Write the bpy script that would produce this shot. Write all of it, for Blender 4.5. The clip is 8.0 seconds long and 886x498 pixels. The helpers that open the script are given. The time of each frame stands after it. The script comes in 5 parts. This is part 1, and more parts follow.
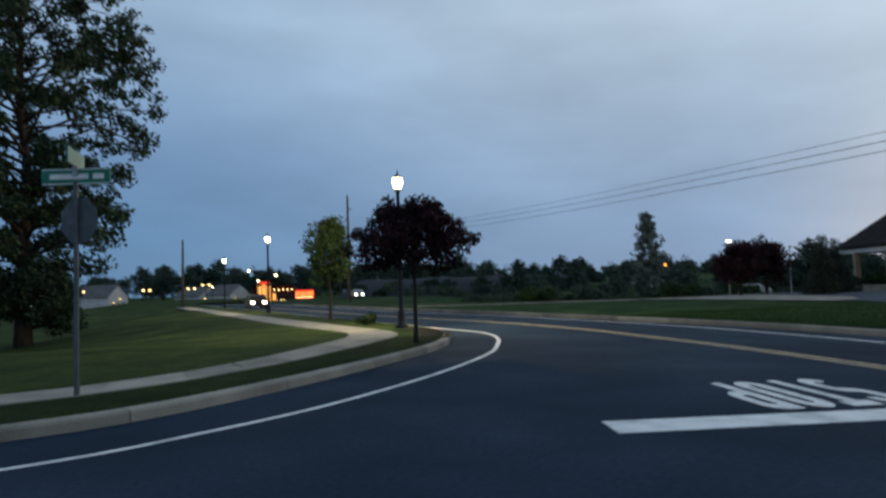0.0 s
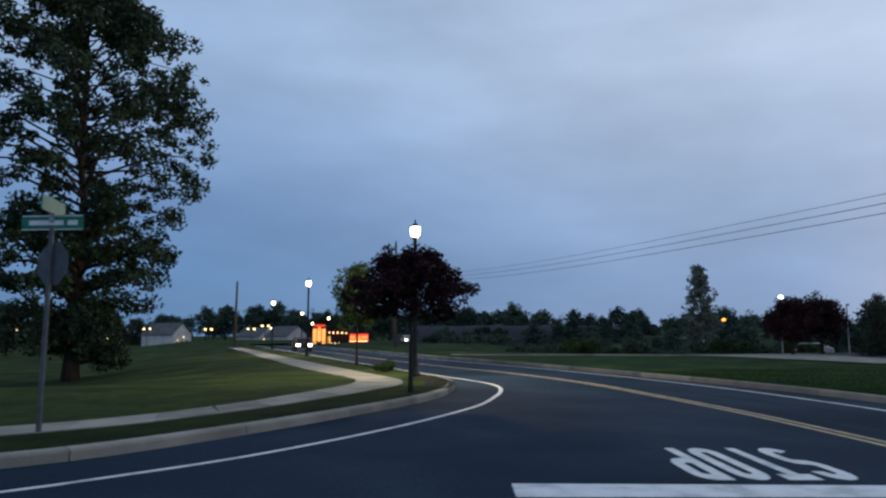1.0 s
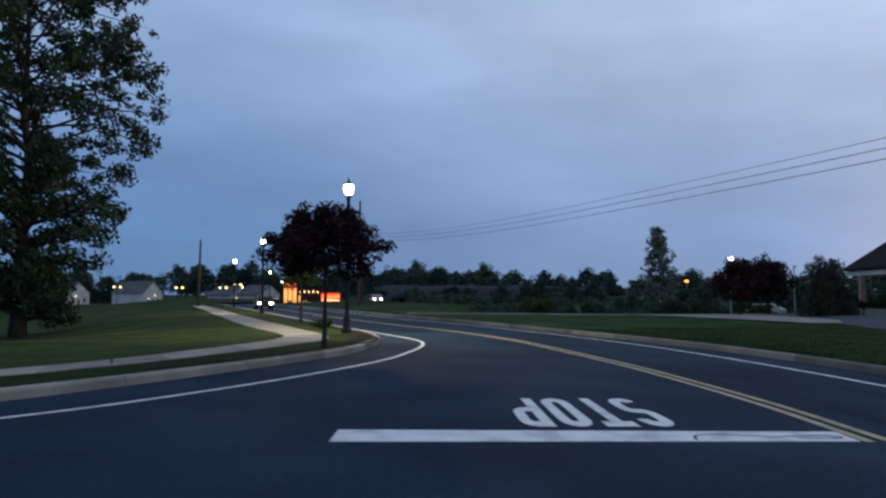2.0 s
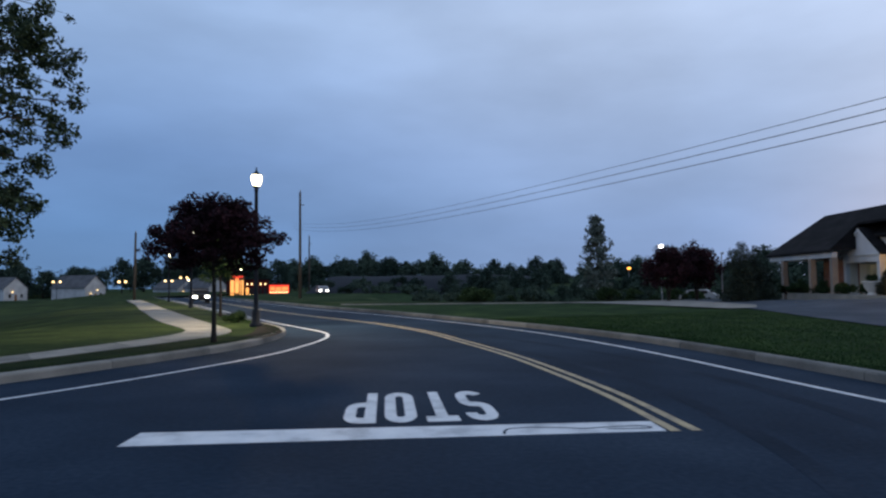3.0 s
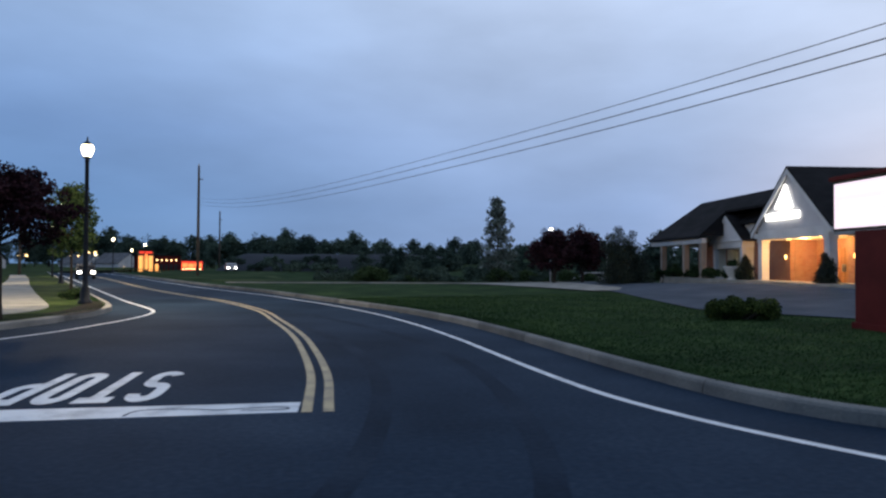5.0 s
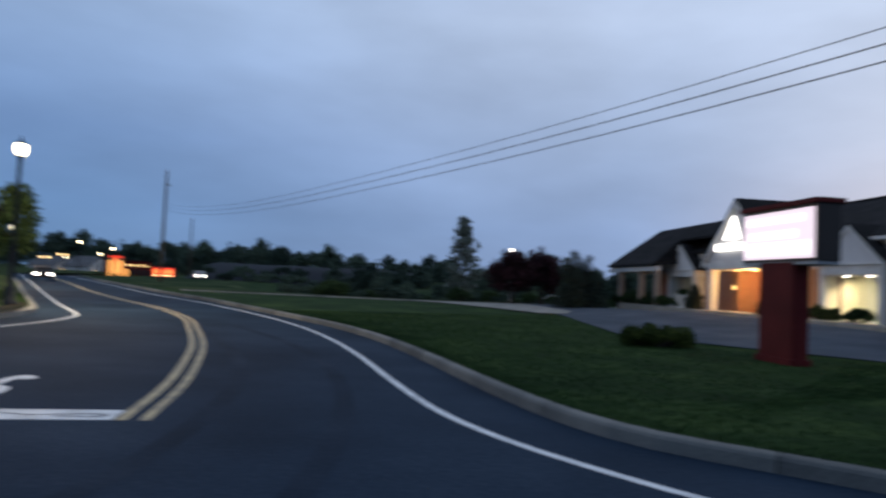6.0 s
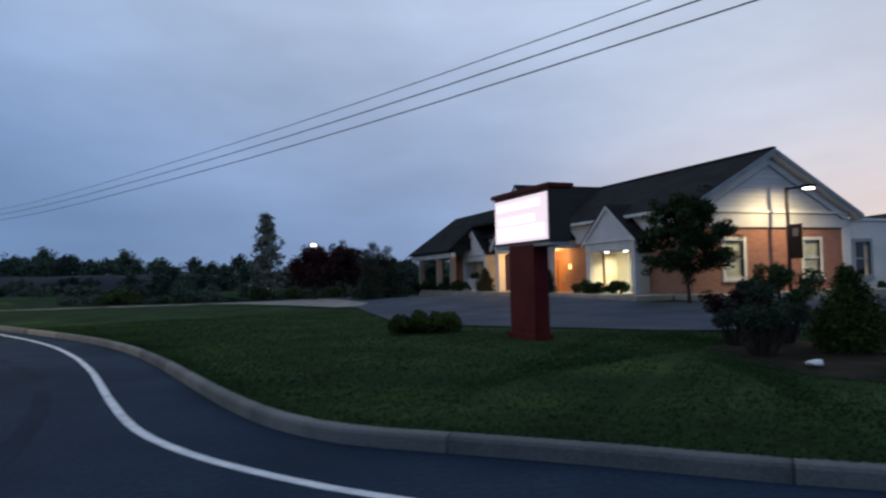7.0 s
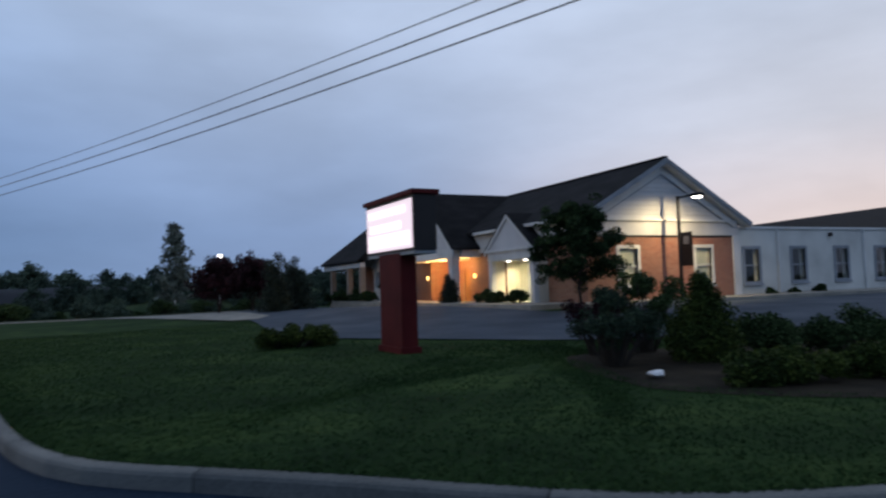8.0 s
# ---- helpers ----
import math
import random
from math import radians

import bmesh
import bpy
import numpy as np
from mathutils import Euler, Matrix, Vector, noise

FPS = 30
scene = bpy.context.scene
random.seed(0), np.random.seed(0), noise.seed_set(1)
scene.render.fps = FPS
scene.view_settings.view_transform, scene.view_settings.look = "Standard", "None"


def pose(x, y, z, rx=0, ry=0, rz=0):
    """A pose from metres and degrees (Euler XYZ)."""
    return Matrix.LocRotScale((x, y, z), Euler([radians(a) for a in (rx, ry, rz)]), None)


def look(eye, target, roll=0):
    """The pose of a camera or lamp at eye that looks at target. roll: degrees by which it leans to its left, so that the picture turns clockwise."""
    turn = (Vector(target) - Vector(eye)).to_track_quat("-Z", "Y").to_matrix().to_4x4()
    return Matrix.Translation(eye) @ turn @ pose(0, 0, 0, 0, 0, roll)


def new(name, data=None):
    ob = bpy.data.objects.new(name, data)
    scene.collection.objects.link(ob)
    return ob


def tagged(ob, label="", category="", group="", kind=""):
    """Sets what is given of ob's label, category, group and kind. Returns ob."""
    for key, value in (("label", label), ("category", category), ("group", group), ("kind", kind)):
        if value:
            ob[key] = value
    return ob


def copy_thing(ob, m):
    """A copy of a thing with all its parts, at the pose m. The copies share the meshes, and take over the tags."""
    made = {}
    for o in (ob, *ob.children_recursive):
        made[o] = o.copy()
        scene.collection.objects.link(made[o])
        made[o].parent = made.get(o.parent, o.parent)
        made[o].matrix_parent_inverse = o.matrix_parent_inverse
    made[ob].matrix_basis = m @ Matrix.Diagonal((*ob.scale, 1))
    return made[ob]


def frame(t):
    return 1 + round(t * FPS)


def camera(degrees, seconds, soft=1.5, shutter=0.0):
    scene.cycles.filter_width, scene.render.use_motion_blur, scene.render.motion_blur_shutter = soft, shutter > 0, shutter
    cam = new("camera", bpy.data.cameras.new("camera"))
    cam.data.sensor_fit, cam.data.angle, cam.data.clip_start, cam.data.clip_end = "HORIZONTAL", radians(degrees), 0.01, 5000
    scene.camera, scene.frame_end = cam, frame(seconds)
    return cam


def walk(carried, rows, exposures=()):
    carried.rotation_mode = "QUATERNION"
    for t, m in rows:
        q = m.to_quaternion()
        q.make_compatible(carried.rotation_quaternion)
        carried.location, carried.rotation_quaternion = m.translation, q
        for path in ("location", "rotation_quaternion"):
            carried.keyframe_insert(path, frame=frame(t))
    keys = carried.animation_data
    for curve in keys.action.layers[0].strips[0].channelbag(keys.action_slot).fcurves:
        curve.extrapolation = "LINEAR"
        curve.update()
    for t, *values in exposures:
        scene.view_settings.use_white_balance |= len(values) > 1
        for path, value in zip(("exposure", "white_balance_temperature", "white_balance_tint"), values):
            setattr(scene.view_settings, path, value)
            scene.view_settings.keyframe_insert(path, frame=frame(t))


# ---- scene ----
cam = camera(65.1, 8.0, soft=2.35, shutter=0.5)
PATH = [
    (0, (0.241, -2.982, 1.655), (0.158, -0.987, 1.764), -1.9),
    (0.5, (1.157, -2.951, 1.692), (0.966, -0.973, 1.922), -1.1),
    (1, (1.988, -2.914, 1.706), (1.732, -0.946, 1.952), -0.1),
    (1.5, (2.882, -2.901, 1.677), (2.656, -0.927, 1.906), -0.8),
    (1.7, (3.209, -2.907, 1.634), (3.011, -0.925, 1.816), 0.3),
    (2.8, (5.206, -2.519, 1.598), (5.064, -0.527, 1.702), -1.3),
    (3, (5.446, -2.478, 1.654), (5.376, -0.482, 1.757), -0.6),
    (3.5, (6.201, -2.555, 1.595), (6.040, -0.563, 1.654), 0.4),
    (4, (7.088, -2.422, 1.628), (7.023, -0.426, 1.722), 0.6),
    (4.5, (7.904, -2.377, 1.577), (7.834, -0.379, 1.625), 1.5),
    (4.7, (8.235, -2.324, 1.606), (8.377, -0.330, 1.641), -0.0),
    (5.8, (10.122, -2.415, 1.654), (10.177, -0.418, 1.747), 1.6),
    (6, (10.451, -2.450, 1.652), (10.629, -0.460, 1.749), 2.7),
    (6.5, (11.154, -2.543, 1.682), (11.689, -0.617, 1.744), 2.0),
    (7, (11.937, -2.597, 1.720), (12.619, -0.719, 1.803), -1.3),
    (7.5, (12.758, -2.542, 1.734), (13.522, -0.696, 1.823), -0.5),
    (8, (13.667, -2.497, 1.691), (14.530, -0.696, 1.797), -1.9),
]
EXPOSURES = [(0.0, 0.0, 7200, 0), (0.5, 0.0, 7000, 3), (1.0, 0.0, 6800, 6), (1.5, -0.1, 6550, 9), (3.0, 0.05, 6500, 9), (3.5, 0.06, 6450, 9), (4.0, 0.2, 6600, 8), (4.5, 0.18, 6600, 9), (6.0, 0.02, 6700, 9), (6.5, -0.08, 6700, 9), (8.0, -0.08, 6700, 9)]
walk(cam, [(t, look(eye, target, roll)) for t, eye, target, roll in PATH], EXPOSURES)

# ---------------------------------------------------------------- world and large lights
world = bpy.data.worlds.new("dusk_sky")
scene.world = world
world.use_nodes = True
wn, wl = world.node_tree.nodes, world.node_tree.links
wn.clear()
w_out = wn.new("ShaderNodeOutputWorld")
w_bg = wn.new("ShaderNodeBackground")
w_sky = wn.new("ShaderNodeTexSky")
w_sky.sky_type, w_sky.sun_disc = "NISHITA", False
w_sky.sun_elevation, w_sky.sun_rotation = radians(1.5), radians(75)
w_tc = wn.new("ShaderNodeTexCoord")
w_sep = wn.new("ShaderNodeSeparateXYZ")
wl.new(w_tc.outputs["Generated"], w_sep.inputs[0])


def w_ramp(stops):
    r = wn.new("ShaderNodeValToRGB")
    while len(r.color_ramp.elements) < len(stops):
        r.color_ramp.elements.new(0.5)
    for e, (p, c) in zip(r.color_ramp.elements, stops):
        e.position, e.color = p, (*c, 1)
    return r


def w_mix(fac, a, b, blend="MIX"):
    m = wn.new("ShaderNodeMix")
    m.data_type, m.blend_type = "RGBA", blend
    for i, v in ((0, fac), (6, a), (7, b)):
        if isinstance(v, (int, float)):
            m.inputs[i].default_value = v
        elif isinstance(v, tuple):
            m.inputs[i].default_value = (*v, 1)
        else:
            wl.new(v, m.inputs[i])
    return m.outputs[2]


# cloud deck after sunset: blue away from the west, pale and pinkish towards it
ramp_east = w_ramp([(0.0, (0.125, 0.24, 0.45)), (0.08, (0.135, 0.265, 0.52)), (0.18, (0.17, 0.30, 0.58)), (0.36, (0.33, 0.48, 0.77)), (1.0, (0.42, 0.54, 0.79))])
ramp_mid = w_ramp([(0.0, (0.25, 0.36, 0.61)), (0.08, (0.275, 0.39, 0.655)), (0.20, (0.37, 0.485, 0.735)), (0.36, (0.50, 0.61, 0.84)), (1.0, (0.46, 0.57, 0.80))])
ramp_west = w_ramp([(0.0, (0.98, 0.80, 0.74)), (0.09, (0.86, 0.76, 0.79)), (0.20, (0.71, 0.74, 0.87)), (0.40, (0.58, 0.68, 0.88)), (1.0, (0.48, 0.59, 0.80))])
for r in (ramp_east, ramp_mid, ramp_west):
    wl.new(w_sep.outputs["Z"], r.inputs[0])
w_az = wn.new("ShaderNodeVectorMath")
w_az.operation = "DOT_PRODUCT"
wl.new(w_tc.outputs["Generated"], w_az.inputs[0])
w_az.inputs[1].default_value = (math.sin(radians(75)), math.cos(radians(75)), 0)


def w_span(lo, hi):
    r = wn.new("ShaderNodeMapRange")
    r.interpolation_type = "SMOOTHSTEP"
    wl.new(w_az.outputs["Value"], r.inputs[0])
    r.inputs[1].default_value, r.inputs[2].default_value = lo, hi
    return r.outputs[0]


deck = w_mix(w_span(-0.3, 0.72), ramp_east.outputs[0], ramp_mid.outputs[0])
deck = w_mix(w_span(0.55, 1.0), deck, ramp_west.outputs[0])
w_map = wn.new("ShaderNodeMapping")
w_map.inputs["Scale"].default_value = (1.2, 1.2, 3.6)
wl.new(w_tc.outputs["Generated"], w_map.inputs[0])
w_noise = wn.new("ShaderNodeTexNoise")
w_noise.inputs["Scale"].default_value, w_noise.inputs["Detail"].default_value = 2.6, 6
wl.new(w_map.outputs[0], w_noise.inputs["Vector"])
w_cloud = wn.new("ShaderNodeMapRange")
wl.new(w_noise.outputs["Fac"], w_cloud.inputs[0])
for i, v in enumerate((0.3, 0.7, 0.87, 1.12)):
    w_cloud.inputs[i + 1].default_value = v
w_grey = wn.new("ShaderNodeCombineColor")
for i in range(3):
    wl.new(w_cloud.outputs[0], w_grey.inputs[i])
deck = w_mix(1.0, deck, w_grey.outputs[0], "MULTIPLY")
clear = w_mix(1.0, w_sky.outputs[0], (0.1, 0.1, 0.1), "MULTIPLY")
wl.new(w_mix(0.96, clear, deck), w_bg.inputs[0])
w_bg.inputs[1].default_value = 1.0
wl.new(w_bg.outputs[0], w_out.inputs[0])

sun = new("sun", bpy.data.lights.new("sun", "SUN"))
sun.data.energy, sun.data.angle, sun.data.color = 0.12, radians(25), (1.0, 0.82, 0.72)
sun.matrix_world = look((0, 0, 0), (-math.sin(radians(75)), -math.cos(radians(75)), -0.16))


def lamp(kind, eye, target, watts, color, size=0.2, spot=None):
    data = bpy.data.lights.new("light", kind)
    data.energy, data.color = watts, color
    if kind == "AREA":
        data.size = size
    else:
        data.shadow_soft_size = size
    if spot:
        data.spot_size, data.spot_blend = radians(spot), 0.8
    ob = new("light", data)
    ob.matrix_world = look(eye, target)
    return ob


WARM, AMBER = (1.0, 0.80, 0.55), (1.0, 0.55, 0.20)

# ---------------------------------------------------------------- materials


def material(name, colors, rough=0.8, scale=4.0, fine=40.0, bump=0.15, metal=0.0, island=0.0, each=0.0, emit=0.0, spec=0.3, stretch=(1, 1, 1)):
    """colors: two or three base colours; scale, fine: the two noise scales, per metre."""
    m = bpy.data.materials.new(name)
    m.use_nodes = True
    n, l = m.node_tree.nodes, m.node_tree.links
    b = n["Principled BSDF"]
    geo = n.new("ShaderNodeTexCoord")
    mp = n.new("ShaderNodeMapping")
    mp.inputs["Scale"].default_value = stretch
    l.new(geo.outputs["Object"], mp.inputs[0])
    big, small = n.new("ShaderNodeTexNoise"), n.new("ShaderNodeTexNoise")
    for t, s in ((big, scale), (small, fine)):
        l.new(mp.outputs[0], t.inputs["Vector"])
        t.inputs["Scale"].default_value, t.inputs["Detail"].default_value = s, 6
    add = n.new("ShaderNodeMath")
    add.operation = "MULTIPLY_ADD"
    l.new(small.outputs["Fac"], add.inputs[0])
    add.inputs[1].default_value = 0.45
    half = n.new("ShaderNodeMath")
    half.operation = "MULTIPLY_ADD"
    l.new(big.outputs["Fac"], half.inputs[0])
    half.inputs[1].default_value, half.inputs[2].default_value = 0.9, -0.18
    l.new(half.outputs[0], add.inputs[2])
    value = add.outputs[0]
    for amount, node, socket in ((island, "ShaderNodeNewGeometry", "Random Per Island"), (each, "ShaderNodeObjectInfo", "Random")):
        if amount:
            r = n.new(node)
            k = n.new("ShaderNodeMath")
            k.operation = "MULTIPLY_ADD"
            l.new(r.outputs[socket], k.inputs[0])
            k.inputs[1].default_value = amount
            l.new(value, k.inputs[2])
            sh = n.new("ShaderNodeMath")
            sh.operation = "SUBTRACT"
            l.new(k.outputs[0], sh.inputs[0])
            sh.inputs[1].default_value = amount / 2
            value = sh.outputs[0]
    ramp = n.new("ShaderNodeValToRGB")
    while len(ramp.color_ramp.elements) < len(colors):
        ramp.color_ramp.elements.new(0.5)
    for i, c in enumerate(colors):
        e = ramp.color_ramp.elements[i]
        e.position, e.color = 0.25 + 0.5 * i / max(1, len(colors) - 1), (*c, 1)
    l.new(value, ramp.inputs[0])
    l.new(ramp.outputs[0], b.inputs["Base Color"])
    b.inputs["Roughness"].default_value, b.inputs["Metallic"].default_value = rough, metal
    b.inputs["Specular IOR Level"].default_value = spec
    if bump:
        bp = n.new("ShaderNodeBump")
        bp.inputs["Strength"].default_value, bp.inputs["Distance"].default_value = bump, 0.02
        l.new(small.outputs["Fac"], bp.inputs["Height"])
        l.new(bp.outputs[0], b.inputs["Normal"])
    if emit:
        l.new(ramp.outputs[0], b.inputs["Emission Color"])
        b.inputs["Emission Strength"].default_value = emit
    return m


def glowing(name, color, strength):
    m = bpy.data.materials.new(name)
    m.use_nodes = True
    b = m.node_tree.nodes["Principled BSDF"]
    b.inputs["Base Color"].default_value = (*[0.5 * c for c in color], 1)
    b.inputs["Emission Color"].default_value, b.inputs["Emission Strength"].default_value = (*color, 1), strength
    return m


def grey(v, tint=(1, 1, 1)):
    return tuple(v * t for t in tint)


asphalt = material("asphalt", [(0.0058, 0.0135, 0.0252), (0.0131, 0.0262, 0.0455), (0.0262, 0.0436, 0.0678)], 0.88, 0.3, 14, 0.4, spec=0.06)
tyre_black = material("tyre_marks", [(0.0047, 0.0113, 0.0207), (0.0103, 0.0207, 0.0368), (0.0207, 0.0348, 0.0547)], 0.88, 0.5, 14, 0.3, spec=0.06)
lot_asphalt = material("lot_asphalt", [(0.036, 0.047, 0.060), (0.056, 0.069, 0.087), (0.082, 0.098, 0.118)], 0.9, 0.5, 20, 0.4, spec=0.05)
paint_white = material("road_paint_white", [(0.30, 0.31, 0.32), (0.62, 0.63, 0.63), (0.74, 0.74, 0.73)], 0.6, 2.5, 55, 0.3)
paint_yellow = material("road_paint_yellow", [(0.16, 0.135, 0.10), (0.40, 0.31, 0.17), (0.50, 0.39, 0.21)], 0.6, 2.5, 45, 0.3)
kerb_grey = material("weathered_kerb", [(0.056, 0.06, 0.06), (0.108, 0.112, 0.108), (0.168, 0.168, 0.156)], 0.92, 0.9, 30, 0.4, each=0.3)
evergreen = material("evergreen_leaf", [(0.006, 0.012, 0.008), (0.014, 0.024, 0.016), (0.032, 0.048, 0.028)], 0.8, 1.0, 8, 0, island=0.5)
concrete = material("concrete", [(0.12, 0.115, 0.10), (0.215, 0.205, 0.178), (0.30, 0.28, 0.24)], 0.9, 1.1, 50, 0.3, each=0.25)
# left lawn: street-lamp warmth put into a yellower, brighter grass colour
lamplit_grass = material("lamplit_lawn_grass", [(0.012, 0.021, 0.009), (0.028, 0.043, 0.014), (0.064, 0.080, 0.024)], 0.95, 0.35, 4.0, 0.5, spec=0.02)
verge_grass = material("verge_grass", [(0.007, 0.013, 0.006), (0.015, 0.024, 0.009), (0.030, 0.042, 0.014)], 0.95, 0.8, 9, 0.6, spec=0.02)
grass = material("grass", [(0.0092, 0.0196, 0.008), (0.0196, 0.0391, 0.0138), (0.0437, 0.0713, 0.0218)], 0.95, 0.45, 4.0, 0.5, spec=0.02)
blades = material("grass_blades", [(0.0132, 0.0275, 0.0121), (0.0264, 0.0528, 0.0198), (0.0506, 0.0858, 0.0297)], 0.9, 0.4, 5, 0, island=0.3, spec=0.0)
wild = material("wild_field", [(0.0144, 0.0256, 0.0144), (0.0344, 0.0528, 0.0288), (0.076, 0.092, 0.048)], 0.95, 0.12, 5, 0.6, spec=0.0)
mulch = material("mulch", [(0.0085, 0.0076, 0.0051), (0.0187, 0.0153, 0.0102), (0.0374, 0.0289, 0.0187)], 0.95, 2, 45, 0.8, spec=0.1)
oak_leaf = material("oak_leaf", [(0.0105, 0.021, 0.015), (0.0255, 0.045, 0.027), (0.057, 0.087, 0.048)], 0.8, 0.5, 6, 0, island=0.5, spec=0.1)
plum_leaf = material("plum_leaf", [(0.0119, 0.0068, 0.0085), (0.0255, 0.0102, 0.0136), (0.0544, 0.0204, 0.0238)], 0.8, 0.8, 6, 0, island=0.5, spec=0.08)
green_leaf = material("green_leaf", [(0.009, 0.0195, 0.0075), (0.024, 0.045, 0.0165), (0.054, 0.084, 0.03)], 0.8, 0.5, 5, 0, island=0.5, each=0.3, spec=0.08)
# distant foliage: paler and bluer, air haze mixed into the leaf colour
hazed_leaf = material("hazed_leaf", [(0.021, 0.038, 0.030), (0.044, 0.069, 0.052), (0.076, 0.110, 0.076)], 0.8, 0.3, 3, 0, island=0.4, each=0.4, spec=0.1)
silver_leaf = material("silver_leaf", [(0.05, 0.068, 0.06), (0.09, 0.115, 0.098), (0.15, 0.18, 0.15)], 0.6, 0.5, 5, 0, island=0.5)
conifer_leaf = material("conifer_leaf", [(0.0112, 0.021, 0.0056), (0.028, 0.0476, 0.0112), (0.07, 0.0924, 0.0196)], 0.8, 1.0, 8, 0, island=0.5, spec=0.08)
bark = material("bark", [(0.0136, 0.0109, 0.0089), (0.0307, 0.0246, 0.0191), (0.058, 0.0464, 0.0369)], 0.95, 3, 25, 0.8, stretch=(1, 1, 0.25))
pole_wood = material("pole_wood", [(0.045, 0.0375, 0.03), (0.075, 0.0625, 0.05), (0.105, 0.09, 0.075)], 0.9, 1.5, 30, 0.5, stretch=(1, 1, 0.1))
black_metal = material("black_metal", [(0.010, 0.010, 0.012), (0.018, 0.019, 0.022), (0.03, 0.03, 0.034)], 0.55, 3, 60, 0.05, spec=0.15)
steel = material("galvanised_steel", [(0.18, 0.19, 0.20), (0.28, 0.29, 0.31), (0.36, 0.37, 0.39)], 0.5, 4, 60, 0.05, metal=0.6)
# street-sign post and plate: darker steel with their shade in the colour
shaded_steel = material("shaded_steel", [(0.05, 0.06, 0.07), (0.08, 0.092, 0.105), (0.12, 0.135, 0.15)], 0.6, 4, 60, 0.05, spec=0.2)
sign_green = material("sign_green", [(0.010, 0.11, 0.075), (0.015, 0.16, 0.11), (0.03, 0.22, 0.15)], 0.45, 5, 60, 0.02)
white_paint = material("white_paint", [(0.44, 0.44, 0.43), (0.56, 0.56, 0.55), (0.64, 0.64, 0.63)], 0.6, 0.9, 25, 0.1)
siding = material("white_siding", [(0.38, 0.38, 0.39), (0.48, 0.48, 0.49), (0.56, 0.56, 0.56)], 0.65, 0.7, 20, 0.1, each=0.2)
stucco = material("pale_stucco", [(0.40, 0.40, 0.38), (0.54, 0.54, 0.51), (0.62, 0.62, 0.59)], 0.9, 0.6, 40, 0.3)
shingle = material("dark_shingle", [(0.0078, 0.0078, 0.0084), (0.0143, 0.0137, 0.0143), (0.0247, 0.0234, 0.0247)], 0.95, 0.8, 16, 0.6, spec=0.1, stretch=(1, 1, 3))
maroon = material("maroon_metal", [(0.050, 0.007, 0.008), (0.075, 0.010, 0.011), (0.10, 0.015, 0.015)], 0.6, 1.2, 30, 0.05, spec=0.08)
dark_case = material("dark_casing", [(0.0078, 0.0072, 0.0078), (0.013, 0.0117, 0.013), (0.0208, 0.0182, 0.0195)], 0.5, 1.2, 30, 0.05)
door_wood = material("door_wood", [(0.14, 0.06, 0.025), (0.24, 0.11, 0.045), (0.33, 0.16, 0.07)], 0.5, 2, 20, 0.2, stretch=(4, 4, 0.4))
blind = material("window_blind", [(0.45, 0.46, 0.40), (0.58, 0.58, 0.50), (0.66, 0.66, 0.58)], 0.6, 2, 30, 0.05)
curtain_wall = material("cream_wall", [(0.50, 0.47, 0.38), (0.62, 0.58, 0.47), (0.70, 0.66, 0.55)], 0.8, 1.2, 20, 0.1)
white_car = material("white_car_paint", [(0.26, 0.26, 0.26), (0.32, 0.32, 0.32), (0.37, 0.37, 0.37)], 0.3, 1, 20, 0, spec=0.5)
rubber = material("rubber", [(0.012, 0.012, 0.012), (0.02, 0.02, 0.02), (0.03, 0.03, 0.03)], 0.9, 5, 50, 0.2)
# porch columns: the shade under the roof is put into this darker tan
shaded_tan = material("shaded_tan", [(0.19, 0.155, 0.125), (0.26, 0.215, 0.175), (0.32, 0.265, 0.22)], 0.7, 1.0, 20, 0.1)
grey_trim = material("grey_trim", [(0.16, 0.18, 0.20), (0.22, 0.24, 0.27), (0.28, 0.30, 0.33)], 0.7, 1.0, 20, 0.1)
house_wall = material("house_siding", [(0.352, 0.352, 0.352), (0.48, 0.48, 0.48), (0.608, 0.608, 0.592)], 0.8, 0.6, 12, 0.2)
house_roof = material("house_roof", [(0.05, 0.05, 0.052), (0.085, 0.085, 0.09), (0.12, 0.12, 0.125)], 0.9, 0.6, 12, 0.3)
litter_white = material("white_litter", [(0.5, 0.5, 0.5), (0.7, 0.7, 0.7), (0.8, 0.8, 0.8)], 0.5, 8, 40, 0.2)
wire_black = material("wire", [(0.008, 0.008, 0.009), (0.012, 0.012, 0.013), (0.02, 0.02, 0.02)], 0.6, 5, 20, 0)
bank_earth = material("dark_embankment", [(0.014, 0.017, 0.022), (0.021, 0.025, 0.031), (0.030, 0.034, 0.040)], 0.95, 0.06, 2, 0.4, spec=0.1)

glass = bpy.data.materials.new("window_glass")
glass.use_nodes = True
gb = glass.node_tree.nodes["Principled BSDF"]
gb.inputs["Transmission Weight"].default_value, gb.inputs["Roughness"].default_value, gb.inputs["IOR"].default_value = 1.0, 0.02, 1.3
gb.inputs["Base Color"].default_value = (0.9, 0.95, 0.93, 1)

# brick: courses and joints by the object's own x or y and z
brick = bpy.data.materials.new("red_brick")
brick.use_nodes = True
bn, bl = brick.node_tree.nodes, brick.node_tree.links
b_tc, b_sep, b_add, b_com = bn.new("ShaderNodeTexCoord"), bn.new("ShaderNodeSeparateXYZ"), bn.new("ShaderNodeMath"), bn.new("ShaderNodeCombineXYZ")
bl.new(b_tc.outputs["Object"], b_sep.inputs[0])
bl.new(b_sep.outputs["X"], b_add.inputs[0])
bl.new(b_sep.outputs["Y"], b_add.inputs[1])
bl.new(b_add.outputs[0], b_com.inputs["X"])
